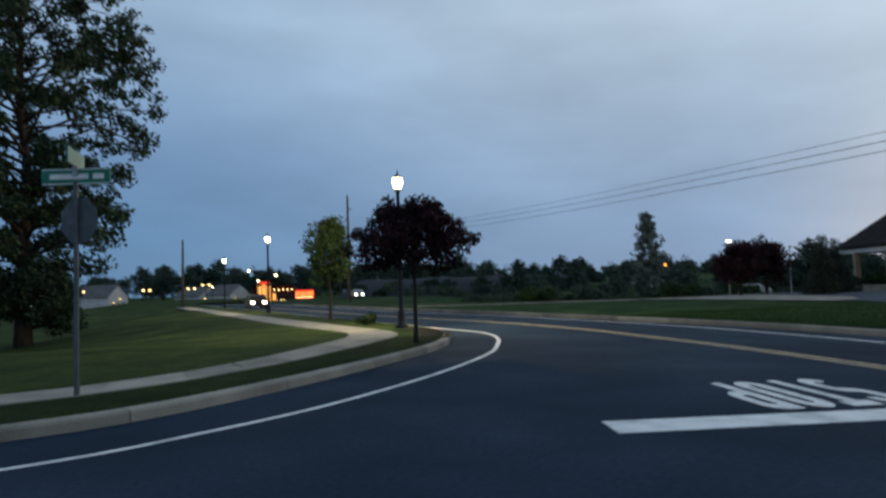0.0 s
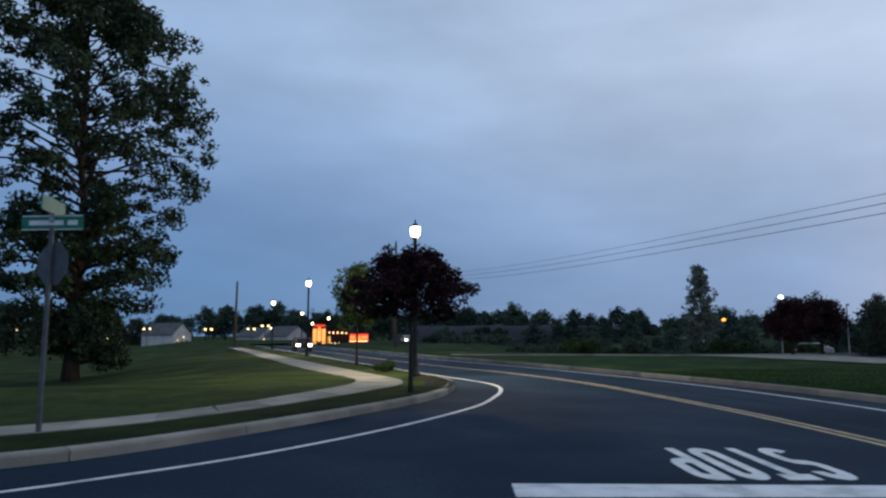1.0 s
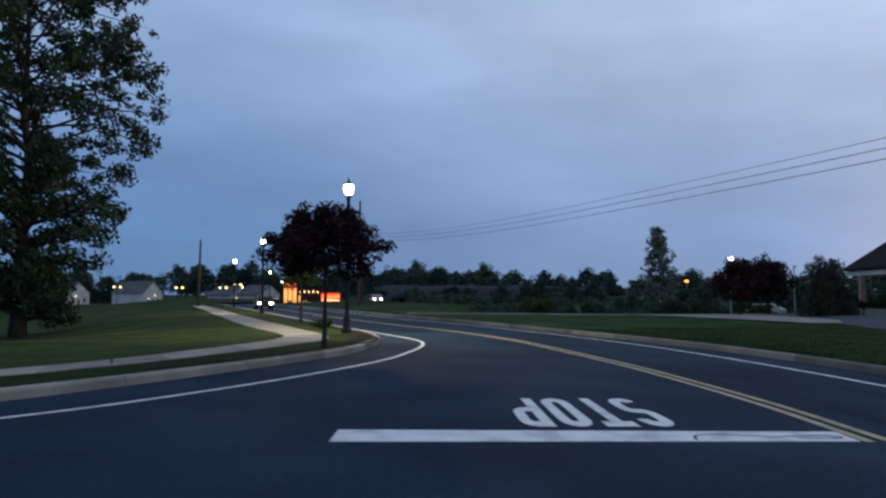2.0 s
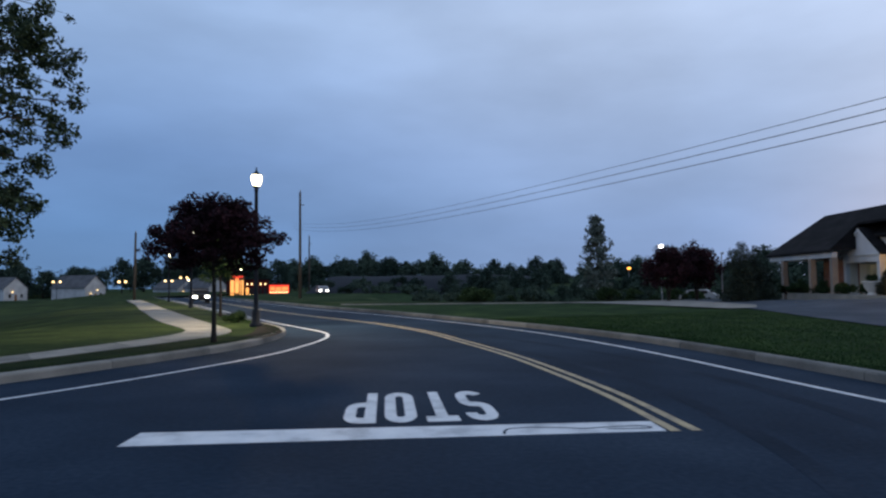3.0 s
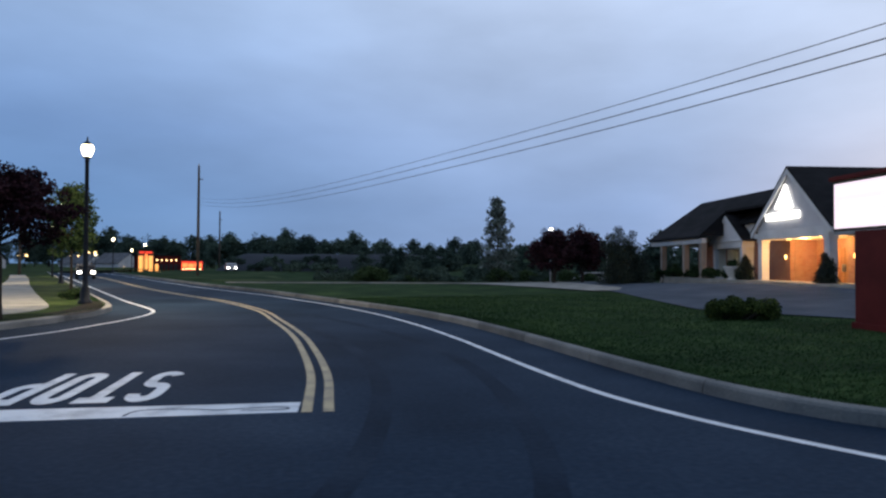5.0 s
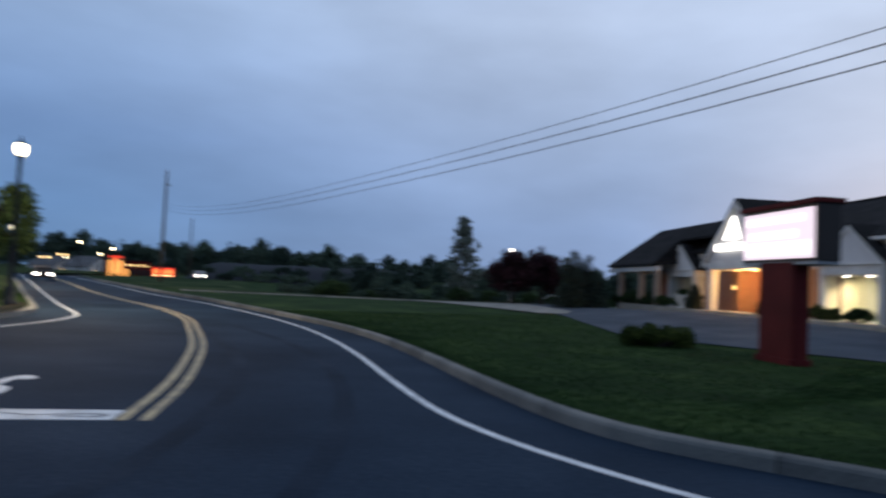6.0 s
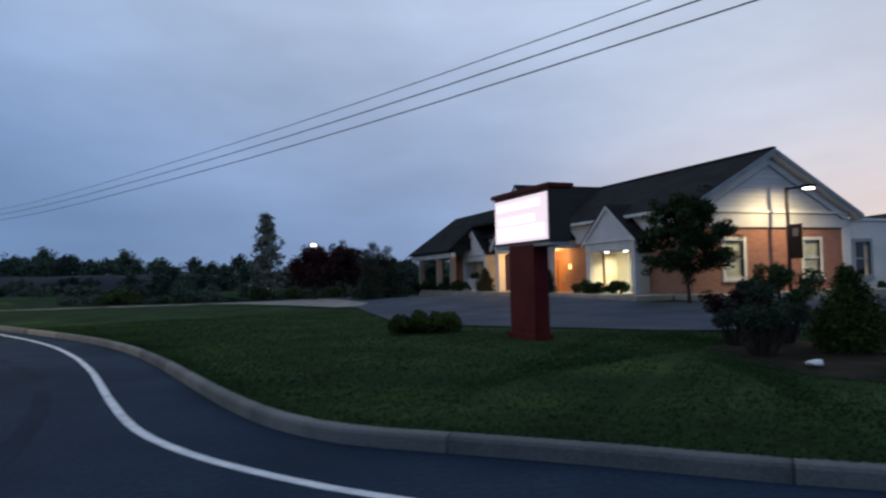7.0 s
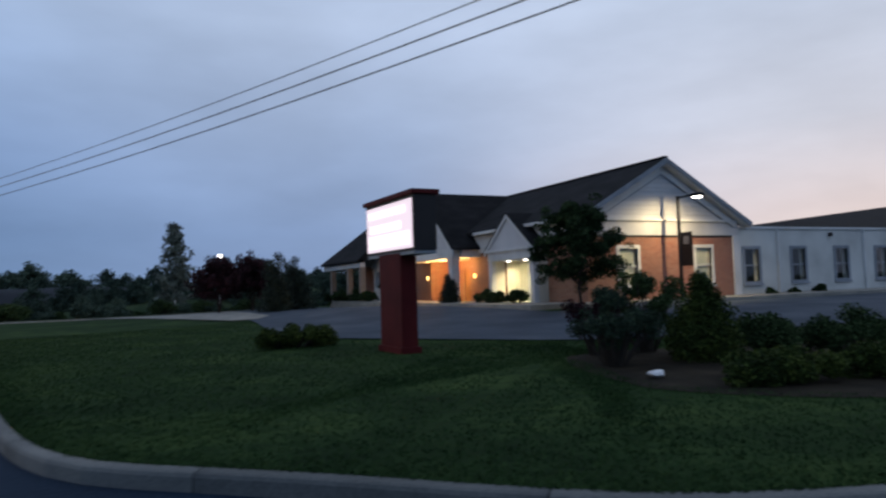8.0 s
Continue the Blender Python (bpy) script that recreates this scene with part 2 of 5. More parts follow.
bl.new(b_sep.outputs["Z"], b_com.inputs["Y"])
b_tex, b_noise, b_mix = bn.new("ShaderNodeTexBrick"), bn.new("ShaderNodeTexNoise"), bn.new("ShaderNodeMix")
bl.new(b_com.outputs[0], b_tex.inputs["Vector"])
for key, v in (("Scale", 1.0), ("Mortar Size", 0.006), ("Brick Width", 0.21), ("Row Height", 0.075), ("Bias", 0.0)):
    b_tex.inputs[key].default_value = v
b_tex.inputs["Color1"].default_value, b_tex.inputs["Color2"].default_value, b_tex.inputs["Mortar"].default_value = (0.24, 0.085, 0.05, 1), (0.34, 0.135, 0.08, 1), (0.36, 0.30, 0.25, 1)
b_noise.inputs["Scale"].default_value = 0.7
b_mix.data_type, b_mix.blend_type = "RGBA", "MULTIPLY"
b_mix.inputs[0].default_value = 0.35
bl.new(b_tex.outputs["Color"], b_mix.inputs[6])
bl.new(b_noise.outputs["Color"], b_mix.inputs[7])
bl.new(b_mix.outputs[2], bn["Principled BSDF"].inputs["Base Color"])
bn["Principled BSDF"].inputs["Roughness"].default_value = 0.9
b_bump = bn.new("ShaderNodeBump")
b_bump.inputs["Strength"].default_value, b_bump.inputs["Distance"].default_value, b_bump.invert = 0.6, 0.008, True
bl.new(b_tex.outputs["Fac"], b_bump.inputs["Height"])
bl.new(b_bump.outputs[0], bn["Principled BSDF"].inputs["Normal"])

lantern_glow = glowing("lantern_glow", (1.0, 0.84, 0.54), 9)
porch_glow = glowing("porch_glow", (1.0, 0.68, 0.30), 3.6)
orange_glow = glowing("orange_glow", (1.0, 0.38, 0.05), 3.0)
white_glow = glowing("white_glow", (1.0, 0.93, 0.85), 10)
amber_glow = glowing("amber_glow", (1.0, 0.62, 0.22), 4)
soft_amber = glowing("soft_amber_glow", (1.0, 0.42, 0.11), 1.4)
red_glow = glowing("red_glow", (1.0, 0.06, 0.03), 1.0)
red_amber_glow = glowing("red_amber_glow", (1.0, 0.22, 0.06), 1.9)
screen_glow = glowing("screen_glow", (0.95, 0.80, 0.91), 0.92)
screen_bright = glowing("screen_bright", (1.0, 0.92, 0.97), 1.5)
logo_glow = glowing("logo_glow", (1.0, 0.95, 0.90), 5)

# ---------------------------------------------------------------- builders


def mesh_of(name, verts, faces, mat, smooth=False):
    me = bpy.data.meshes.new(name)
    me.from_pydata([tuple(v) for v in verts], [], [tuple(f) for f in faces])
    me.materials.append(mat)
    if smooth:
        me.shade_smooth()
    me.update()
    return me


def part(name, bm, mat, parent=None, label="", smooth=False):
    """Links a bmesh as one mesh object, under a thing or part; its coordinates are the parent's own."""
    bmesh.ops.recalc_face_normals(bm, faces=bm.faces)
    me = bpy.data.meshes.new(name)
    bm.to_mesh(me)
    bm.free()
    me.materials.append(mat)
    if smooth:
        me.shade_smooth()
    ob = new(name, me)
    ob.parent = parent
    return tagged(ob, label)


def thing(name, m, label, category, group=""):
    ob = new(name)
    ob.matrix_world = m
    return tagged(ob, label, category, group)


def box(bm, x0, x1, y0, y1, z0, z1):
    v = [bm.verts.new((x, y, z)) for z in (z0, z1) for x, y in ((x0, y0), (x1, y0), (x1, y1), (x0, y1))]
    for f in ((0, 1, 2, 3), (4, 5, 6, 7), (0, 1, 5, 4), (1, 2, 6, 5), (2, 3, 7, 6), (3, 0, 4, 7)):
        bm.faces.new([v[i] for i in f])
    return v


def boxed(*args, bevel=0.0):
    bm = bmesh.new()
    box(bm, *args)
    if bevel:
        bmesh.ops.bevel(bm, geom=bm.edges[:], offset=bevel, segments=2, affect="EDGES")
    return bm


def prism(bm, ring, off):
    """A solid from a planar ring of points, pushed along off."""
    a = [bm.verts.new(p) for p in ring]
    b = [bm.verts.new(Vector(p) + Vector(off)) for p in ring]
    bm.faces.new(a)
    bm.faces.new(b[::-1])
    for i in range(len(a)):
        j = (i + 1) % len(a)
        bm.faces.new((a[i], a[j], b[j], b[i]))


def lathe(bm, profile, x=0, y=0, seg=14):
    rings = [[bm.verts.new((x + r * math.cos(2 * math.pi * i / seg), y + r * math.sin(2 * math.pi * i / seg), z)) for i in range(seg)] for r, z in profile]
    for a, b in zip(rings, rings[1:]):
        for i in range(seg):
            bm.faces.new((a[i], a[(i + 1) % seg], b[(i + 1) % seg], b[i]))
    bm.faces.new(rings[0][::-1])
    bm.faces.new(rings[-1])


def tube(bm, pts, radii, seg=7):
    pts = [Vector(p) for p in pts]
    rings = []
    for i, p in enumerate(pts):
        d = (pts[min(i + 1, len(pts) - 1)] - pts[max(i - 1, 0)]).normalized()
        a = d.cross(Vector((0.31, 0.95, 0.05))).normalized()
        b = d.cross(a)
        rings.append([bm.verts.new(p + radii[i] * (a * math.cos(2 * math.pi * k / seg) + b * math.sin(2 * math.pi * k / seg))) for k in range(seg)])
    for a, b in zip(rings, rings[1:]):
        for k in range(seg):
            bm.faces.new((a[k], a[(k + 1) % seg], b[(k + 1) % seg], b[k]))
    bm.faces.new(rings[0])
    bm.faces.new(rings[-1])


def smooth_line(pts, step):
    """A smooth curve through the points, in even steps."""
    p = [np.array(q, float) for q in pts]
    p = [2 * p[0] - p[1]] + p + [2 * p[-1] - p[-2]]
    dense = []
    for a, b, c, d in zip(p, p[1:], p[2:], p[3:]):
        for t in np.linspace(0, 1, 24, endpoint=False):
            dense.append(0.5 * (2 * b + (c - a) * t + (2 * a - 5 * b + 4 * c - d) * t * t + (3 * b - a - 3 * c + d) * t ** 3))
    dense.append(p[-2])
    dense = np.array(dense)
    run = np.concatenate(([0], np.cumsum(np.linalg.norm(np.diff(dense, axis=0), axis=1))))
    s = np.linspace(0, run[-1], max(2, int(run[-1] / step)))
    return np.stack([np.interp(s, run, dense[:, k]) for k in (0, 1)], 1)


def side(line, off):
    """The line moved sideways: positive to its left."""
    t = np.gradient(line, axis=0)
    t /= np.linalg.norm(t, axis=1, keepdims=True)
    return line + off * np.stack([-t[:, 1], t[:, 0]], 1)


def ribbon(name, left, right, mat, height, thick=0.0, parent=None):
    """A strip between two lines of equal length, laid on a height function."""
    bm = bmesh.new()
    a = [bm.verts.new((x, y, height(x, y))) for x, y in left]
    b = [bm.verts.new((x, y, height(x, y))) for x, y in right]
    for i in range(len(a) - 1):
        bm.faces.new((a[i], a[i + 1], b[i + 1], b[i]))
    if thick:
        r = bmesh.ops.extrude_face_region(bm, geom=bm.faces[:])
        bmesh.ops.translate(bm, verts=[v for v in r["geom"] if isinstance(v, bmesh.types.BMVert)], vec=(0, 0, thick))
    return part(name, bm, mat, parent)


def inside(x, y, poly):
    px, py = poly[:, 0], poly[:, 1]
    qx, qy = np.roll(px, -1), np.roll(py, -1)
    with np.errstate(divide="ignore", invalid="ignore"):
        cut = ((py > y) != (qy > y)) & (x < (qx - px) * (y - py) / (qy - py) + px)
    return bool(cut.sum() % 2)


def sheet(name, poly, grids, height, mat):
    """A triangulated sheet inside a polygon, with inner points from grids (x0, x1, y0, y1, step)."""
    from mathutils.geometry import delaunay_2d_cdt
    poly = np.array(poly, float)
    n = len(poly)
    pts = [Vector(p) for p in poly]
    for x0, x1, y0, y1, step in grids:
        for x in np.arange(x0, x1, step):
            for y in np.arange(y0, y1, step):
                q = (x + random.uniform(-0.2, 0.2) * step, y + random.uniform(-0.2, 0.2) * step)
                if inside(*q, poly) and np.min(np.sum((poly - q) ** 2, axis=1)) > (0.3 * min(step, 2)) ** 2:
                    pts.append(Vector(q))
    v, _, f, *_ = delaunay_2d_cdt(pts, [(i, (i + 1) % n) for i in range(n)], [], 1, 1e-5)
    f = [t if (v[t[1]] - v[t[0]]).cross(v[t[2]] - v[t[0]]) > 0 else t[::-1] for t in f]
    ob = new(name, mesh_of(name, [(p.x, p.y, height(p.x, p.y)) for p in v], f, mat, True))
    return ob


def leaf_mesh(name, centers, radii, count, size, mat, flat=0.75, seed=1, droop=0.0):
    """Many small pointed leaves round the given centres; radii: one radius for each centre."""
    rng = np.random.default_rng(seed)
    centers, radii = np.array(centers, float), np.array(radii, float)
    w = radii ** 2
    k = rng.choice(len(centers), count, p=w / w.sum())
    d = rng.normal(size=(count, 3))
    d /= np.linalg.norm(d, axis=1, keepdims=True)
    r = radii[k] * rng.random(count) ** 0.45
    p = centers[k] + d * r[:, None] * np.array([1, 1, flat])
    a = rng.normal(size=(count, 3))
    a[:, 2] -= droop
    a /= np.linalg.norm(a, axis=1, keepdims=True)
    b = np.cross(a, rng.normal(size=(count, 3)))
    b /= np.linalg.norm(b, axis=1, keepdims=True)
    s = size * rng.uniform(0.6, 1.3, (count, 1))
    v = np.empty((count, 4, 3))
    v[:, 0], v[:, 1], v[:, 2], v[:, 3] = p - a * s, p - b * s * 0.55, p + a * s, p + b * s * 0.55
    me = bpy.data.meshes.new(name)
    me.vertices.add(count * 4)
    me.vertices.foreach_set("co", v.reshape(-1))
    me.loops.add(count * 4)
    me.loops.foreach_set("vertex_index", np.arange(count * 4, dtype=np.int32))
    me.polygons.add(count)
    me.polygons.foreach_set("loop_start", np.arange(0, count * 4, 4, dtype=np.int32))
    me.update(calc_edges=True)
    me.materials.append(mat)
    return me


def tree(name, m, label, height, clear, profile, leaves, leaf_size, mat, seed, trunk_r=0.15, stems=1, limbs=26, clump=0.9, rise=0.35, group="", flat=0.75):
    """A tree with a tapered trunk, limbs that follow the crown's profile (height, reach) and clumps of leaves on them."""
    rng = random.Random(seed)
    root = thing(name, m, label, "tree", group)
    bm = bmesh.new()
    centers, radii = [], []
    hs, rs = zip(*profile)
    for s in range(stems):
        turn = 2 * math.pi * s / stems + rng.random()
        lean = 0.0 if stems == 1 else 0.12 * height
        n = 9
        pts = [(lean * (i / n) * math.cos(turn) + rng.uniform(-0.02, 0.02) * height * (i > 1) * 0.5, lean * (i / n) * math.sin(turn) + rng.uniform(-0.02, 0.02) * height * (i > 1) * 0.5, -0.1 + (height * 0.93 + 0.1) * i / n) for i in range(n + 1)]
        radius = [trunk_r * (1.35 if i == 0 else 1) * (1 - 0.93 * i / n) + 0.008 for i in range(n + 1)]
        tube(bm, pts, radius, 8)
        for q in range(limbs // stems):
            f = (q + rng.random()) / (limbs // stems)
            z0 = clear + (height * 0.9 - clear) * f
            i = min(n - 1, int(n * z0 / (height * 0.93)))
            base = Vector(pts[i]).lerp(Vector(pts[i + 1]), n * z0 / (height * 0.93) - i if i < n else 0)
            ang = q * 2.4 + turn + rng.uniform(-0.4, 0.4)
            tip_z = min(height, base.z + (rise + rng.uniform(-0.16, 0.24)) * np.interp(base.z, hs, rs))
            reach = float(np.interp(tip_z, hs, rs)) * rng.uniform(0.72, 1.05)
            tip = Vector((reach * math.cos(ang), reach * math.sin(ang), tip_z + rng.uniform(-0.2, 0.2) * clump))
            mid = base.lerp(tip, 0.5) + Vector((0, 0, 0.12 * reach))
            lr = max(0.012, 0.45 * trunk_r * (1 - 0.8 * f))
            tube(bm, [base, mid, tip], [lr, lr * 0.6, 0.008], 5)
            for t in (0.42, 0.62, 0.8, 0.95):
                c = base.lerp(mid, t * 2) if t < 0.5 else mid.lerp(tip, t * 2 - 1)
                for _ in range(2):
                    centers.append(c + Vector([rng.gauss(0, 0.45) * clump for _ in range(3)]))
                    radii.append(clump * rng.uniform(0.5, 1.0))
    part("trunk", bm, bark, root, smooth=True)
    crown = new("crown", leaf_mesh("crown", centers, radii, leaves, leaf_size, mat, flat, seed))
    crown.parent = root
    return root


def bush(m, label, blobs, leaves, leaf_size, mat, seed, group="", category="bush", name="bush"):
    """blobs: (x, y, z, r) of the clumps; short stems rise into each."""
    root = thing(name, m, label, category, group)
    bm = bmesh.new()
    for x, y, z, r in blobs:
        tube(bm, [(0.25 * x, 0.25 * y, -0.05), (0.6 * x, 0.6 * y, z * 0.5), (x, y, z)], [0.03, 0.02, 0.008], 5)
    part("branching_stem", bm, bark, root)
    crown = new("foliage", leaf_mesh("foliage", [b[:3] for b in blobs], [b[3] for b in blobs], leaves, leaf_size, mat, 0.8, seed))
    crown.parent = root
    return root


def blob_set(rng, n, rx, ry, h, r):
    out = []
    for _ in range(n):
        a, q = rng.random() * 2 * math.pi, rng.random() ** 0.6
        out.append((rx * q * math.cos(a), ry * q * math.sin(a), max(r * 0.5, h * (0.25 + 0.6 * rng.random() * (1 - 0.55 * q * q))), r * rng.uniform(0.7, 1.2)))
    return out


# ---------------------------------------------------------------- ground, road, kerbs, pavements
def ease(a, b, v):
    t = min(1.0, max(0.0, (v - a) / (b - a)))
    return t * t * (3 - 2 * t)


def land(x, y):
    """Height of the lawns and fields: level behind the kerbs, rising gently to the bank building."""
    rise = ease(0, 14, 0.6 * (x - 20) + 0.6 * (y - 13)) * ease(18, 28, x) * (1 - ease(34, 52, y) * 0.8)
    off = 0.88 * (-4 - 0.53 * (y - 20) - x)
    fall = (1.4 + 1.0 * ease(90, 200, y)) * ease(2, 14, off) * ease(14, 32, y) if x < -3 else 1.6 * ease(52, 100, y) * ease(6, 14, x + 0.5 * y - 22)
    return 0.165 - fall + 0.45 * rise + 0.03 * noise.noise((x * 0.12, y * 0.12, 0)) * ease(0, 5, abs(x - 5) - 3)


KERB_LEFT = [(-70.0, 0.33), (-30.0, 0.41), (-18.0, 0.77), (-10.98, 1.92), (-7.42, 3.56), (-5.13, 5.27), (-4.11, 6.49), (-3.22, 8.28), (-2.27, 10.65), (-1.32, 13.42), (-0.69, 15.72), (-0.5, 17.91), (-0.66, 20.45), (-1.48, 23.21), (-4.53, 29.24), (-9.23, 38.34), (-14.15, 48.02), (-22.37, 64.01), (-32.69, 84.0), (-46.01, 109.99)]
LINE_LEFT = [(-70.0, -1.19), (-30.0, -1.1), (-18.0, -0.71), (-10.99, 0.37), (-6.97, 1.95), (-4.19, 3.98), (-3.16, 5.17), (-2.01, 6.92), (-0.83, 9.54), (0.0, 11.94), (0.65, 14.46), (0.88, 16.81), (0.95, 18.4), (0.82, 20.29), (0.28, 22.23), (-1.26, 25.15), (-3.18, 28.65), (-7.78, 37.61), (-12.86, 47.57), (-21.23, 64.03), (-31.49, 84.0), (-44.54, 109.98)]
LINE_MID = [(7.86, 5.43), (7.58, 8.02), (7.02, 11.12), (6.37, 14.04), (5.29, 17.83), (3.79, 22.56), (0.91, 28.71), (-3.15, 35.58), (-9.11, 46.65), (-17.76, 64.02), (-28.0, 84.0), (-41.03, 109.98)]
LINE_RIGHT = [(80.0, -3.57), (40.0, -3.12), (25.97, -2.46), (19.39, -1.38), (15.77, 0.39), (13.45, 2.7), (12.47, 3.98), (11.79, 5.2), (11.28, 6.59), (10.83, 8.67), (10.43, 10.88), (10.0, 13.17), (9.16, 16.74), (7.82, 21.06), (5.74, 26.11), (2.15, 33.52), (-0.54, 38.24), (-5.34, 46.73), (-14.1, 64.05), (-24.41, 84.0), (-37.59, 109.95)]
KERB_RIGHT = [(80.0, -1.52), (40.0, -1.3), (25.99, -0.9), (20.94, -0.14), (18.54, 0.57), (17.13, 1.21), (16.02, 2.2), (15.24, 2.99), (14.45, 3.72), (13.41, 4.7), (12.83, 5.77), (12.42, 7.2), (12.02, 9.12), (11.51, 11.83), (10.98, 14.37), (10.19, 17.4), (8.75, 21.37), (6.47, 26.28), (2.88, 33.66), (0.37, 38.64), (-4.27, 47.02), (-12.99, 64.0), (-23.21, 84.0), (-36.32, 109.99)]

zero = lambda x, y: 0.0
gv = [(x, y, z) for y, z in ((-3000, -0.06), (6, -0.06), (26, -1.9), (3000, -1.9)) for x in (-3000, 3000)]
ground = tagged(new("ground", mesh_of("ground", gv, [(0, 1, 3, 2), (2, 3, 5, 4), (4, 5, 7, 6)], wild)), "dark grassy ground out to the horizon", "ground", kind="structure")

kl, kr = smooth_line(KERB_LEFT, 0.5), smooth_line(KERB_RIGHT, 0.5)
K = 0.15
KL = 0.22
back_l, back_r = side(kl, KL), side(kr, -K)
road = sheet("road", np.concatenate([[(-75, -11), (85, -11)], side(kr, -0.1), side(kl, 0.1)[::-1]]), [(-70, 80, -10, 20, 6)], zero, asphalt)
tagged(road, "dark asphalt road with a side road branching off", "road", kind="structure")
lawn_l = sheet("lawn_left", np.concatenate([back_l, [(-46.4, 260), (-260, 260), (-260, 0.6)]]), [(-60, 2, -1, 60, 1.6), (-255, -8, 4, 255, 16)], land, lamplit_grass)
tagged(lawn_l, "mown green lawn with uneven tone behind the kerb", "lawn", kind="structure")
lawn_r = sheet("lawn_right", np.concatenate([back_r, [(-36, 260), (260, 260), (260, -1.3)]]), [(-10, 64, -2, 64, 1.6), (-40, 255, 2, 255, 16)], land, grass)
tagged(lawn_r, "mown dark green lawn in front of the bank", "lawn", kind="structure")


def kerb(name, line, sgn, near, k_top, mat):
    """Concrete kerb: lengths of about three metres with open joints, as pieces; profile with a rounded nose."""
    root = tagged(new(name), "pale concrete kerb with joints between its lengths", "kerb", kind="structure")
    run = np.concatenate(([0], np.cumsum(np.linalg.norm(np.diff(line, axis=0), axis=1))))
    t = np.gradient(line, axis=0)
    t /= np.linalg.norm(t, axis=1, keepdims=True)
    nrm = np.stack([-t[:, 1], t[:, 0]], 1) * sgn
    step = 3.05
    for a in np.arange(near[0], near[1], step):
        bm = bmesh.new()
        rows = []
        for s in np.linspace(a + 0.008, a + step - 0.008, 6):
            p = np.array([np.interp(s, run, line[:, k]) for k in (0, 1)])
            o = np.array([np.interp(s, run, nrm[:, k]) for k in (0, 1)])
            rows.append([bm.verts.new((*(p + o * d), z)) for d, z in ((0, -0.05), (0.012, 0.125), (0.03, 0.156), (0.06, 0.168), (k_top + 0.02, 0.176), (k_top + 0.02, -0.05))])
        for u, v in zip(rows, rows[1:]):
            for i in range(5):
                bm.faces.new((u[i], u[i + 1], v[i + 1], v[i]))
        bm.faces.new(rows[0])
        bm.faces.new(rows[-1][::-1])
        part("kerb_stone", bm, mat, root)
    return run[-1]


def length(line):
    return float(np.linalg.norm(np.diff(line, axis=0), axis=1).sum())


kerb("kerb_left", kl, 1, (0, length(kl)), KL, concrete)
kerb("kerb_right", kr, -1, (0, length(kr)), K, kerb_grey)

# road markings
def stripe(name, pts, width, mat, label, off=0.0):
    c = smooth_line(pts, 0.5)
    ob = ribbon(name, side(c, off + width / 2), side(c, off - width / 2), mat, lambda x, y: 0.005)
    return tagged(ob, label, "road marking", kind="structure")


stripe("edge_line_left", LINE_LEFT, 0.125, paint_white, "worn white edge line sweeping round the corner")
stripe("edge_line_right", LINE_RIGHT, 0.125, paint_white, "worn white edge line along the kerb")
stripe("centre_line_left", LINE_MID, 0.12, paint_yellow, "yellow line of the double centre marking", 0.12)
stripe("centre_line_right", LINE_MID, 0.12, paint_yellow, "yellow line of the double centre marking", -0.12)
bm = bmesh.new()
prism(bm, [(1.77, 4.73, 0.001), (7.64, 5.43, 0.001), (7.60, 5.97, 0.001), (1.70, 5.40, 0.001)], (0, 0, 0.005))
tagged(part("stop_bar", bm, paint_white), "broad white stop bar painted across the lane", "road marking", kind="structure")
seal = smooth_line([(5.83, 5.27), (5.84, 5.42), (5.92, 5.56), (6.2, 5.62), (6.54, 5.60), (6.72, 5.55), (6.91, 5.60), (7.2, 5.67), (7.45, 5.68), (7.52, 5.6), (7.4, 5.55), (7.0, 5.53)], 0.06)
tagged(ribbon("crack_line", side(seal, 0.016), side(seal, -0.016), asphalt, lambda x, y: 0.009), "dark crack wandering through the stop bar", "road marking", kind="structure")


def bend(cx, cy, r, a0, a1, n=7):
    return [(cx + r * math.cos(radians(a)), cy + r * math.sin(radians(a))) for a in np.linspace(a0, a1, n)]


def stroke(bm, pts, place, width, closed=False):
    """A painted stroke of even width along a line, in the letter's own units."""
    p = np.array(pts, float)
    if closed:
        p = np.concatenate([p[-1:], p, p[:2]])
    a, b = side(p, width / 2), side(p, -width / 2)
    if closed:
        a, b = a[1:-1], b[1:-1]
    va, vb = [bm.verts.new(place(*q)) for q in a], [bm.verts.new(place(*q)) for q in b]
    for i in range(len(va) - 1):
        bm.faces.new((va[i], va[i + 1], vb[i + 1], vb[i]))


# the word STOP in tall road letters, its foot away from the bar
LW, LH, SW, PITCH_W = 0.41, 0.97, 0.15, 0.518
ux, uy = Vector((-0.993, -0.118, 0)), Vector((0.118, -0.993, 0)) * 2.40
h, lo, hi, mid = SW / 2, SW / 2, LH - SW / 2, LH / 2
r = 0.125
letter_strokes = (
    [(bend(lo + r, lo + r, r, 200, 270) + bend(LW - h - r, lo + r, r, 270, 360) + bend(LW - h - r, mid - r, r, 0, 90) + bend(h + r, mid + r, r, 270, 180) + bend(h + r, hi - r, r, 180, 90) + bend(LW - h - r, hi - r, r, 90, -10), False)],
    [([(0, hi), (LW, hi)], False), ([(LW / 2, 0), (LW / 2, hi - h + 0.001)], False)],
    [(bend(h + r, lo + r, r, 180, 270) + bend(LW - h - r, lo + r, r, 270, 360) + bend(LW - h - r, hi - r, r, 0, 90) + bend(h + r, hi - r, r, 90, 180), True)],
    [([(h, 0), (h, LH)], False), ([(SW + 0.001, hi)] + bend(LW - h - r, hi - r, r, 90, 0) + bend(LW - h - r, mid - 0.06 + r, r, 0, -90) + [(SW + 0.001, mid - 0.06)], False)],
)
bm = bmesh.new()
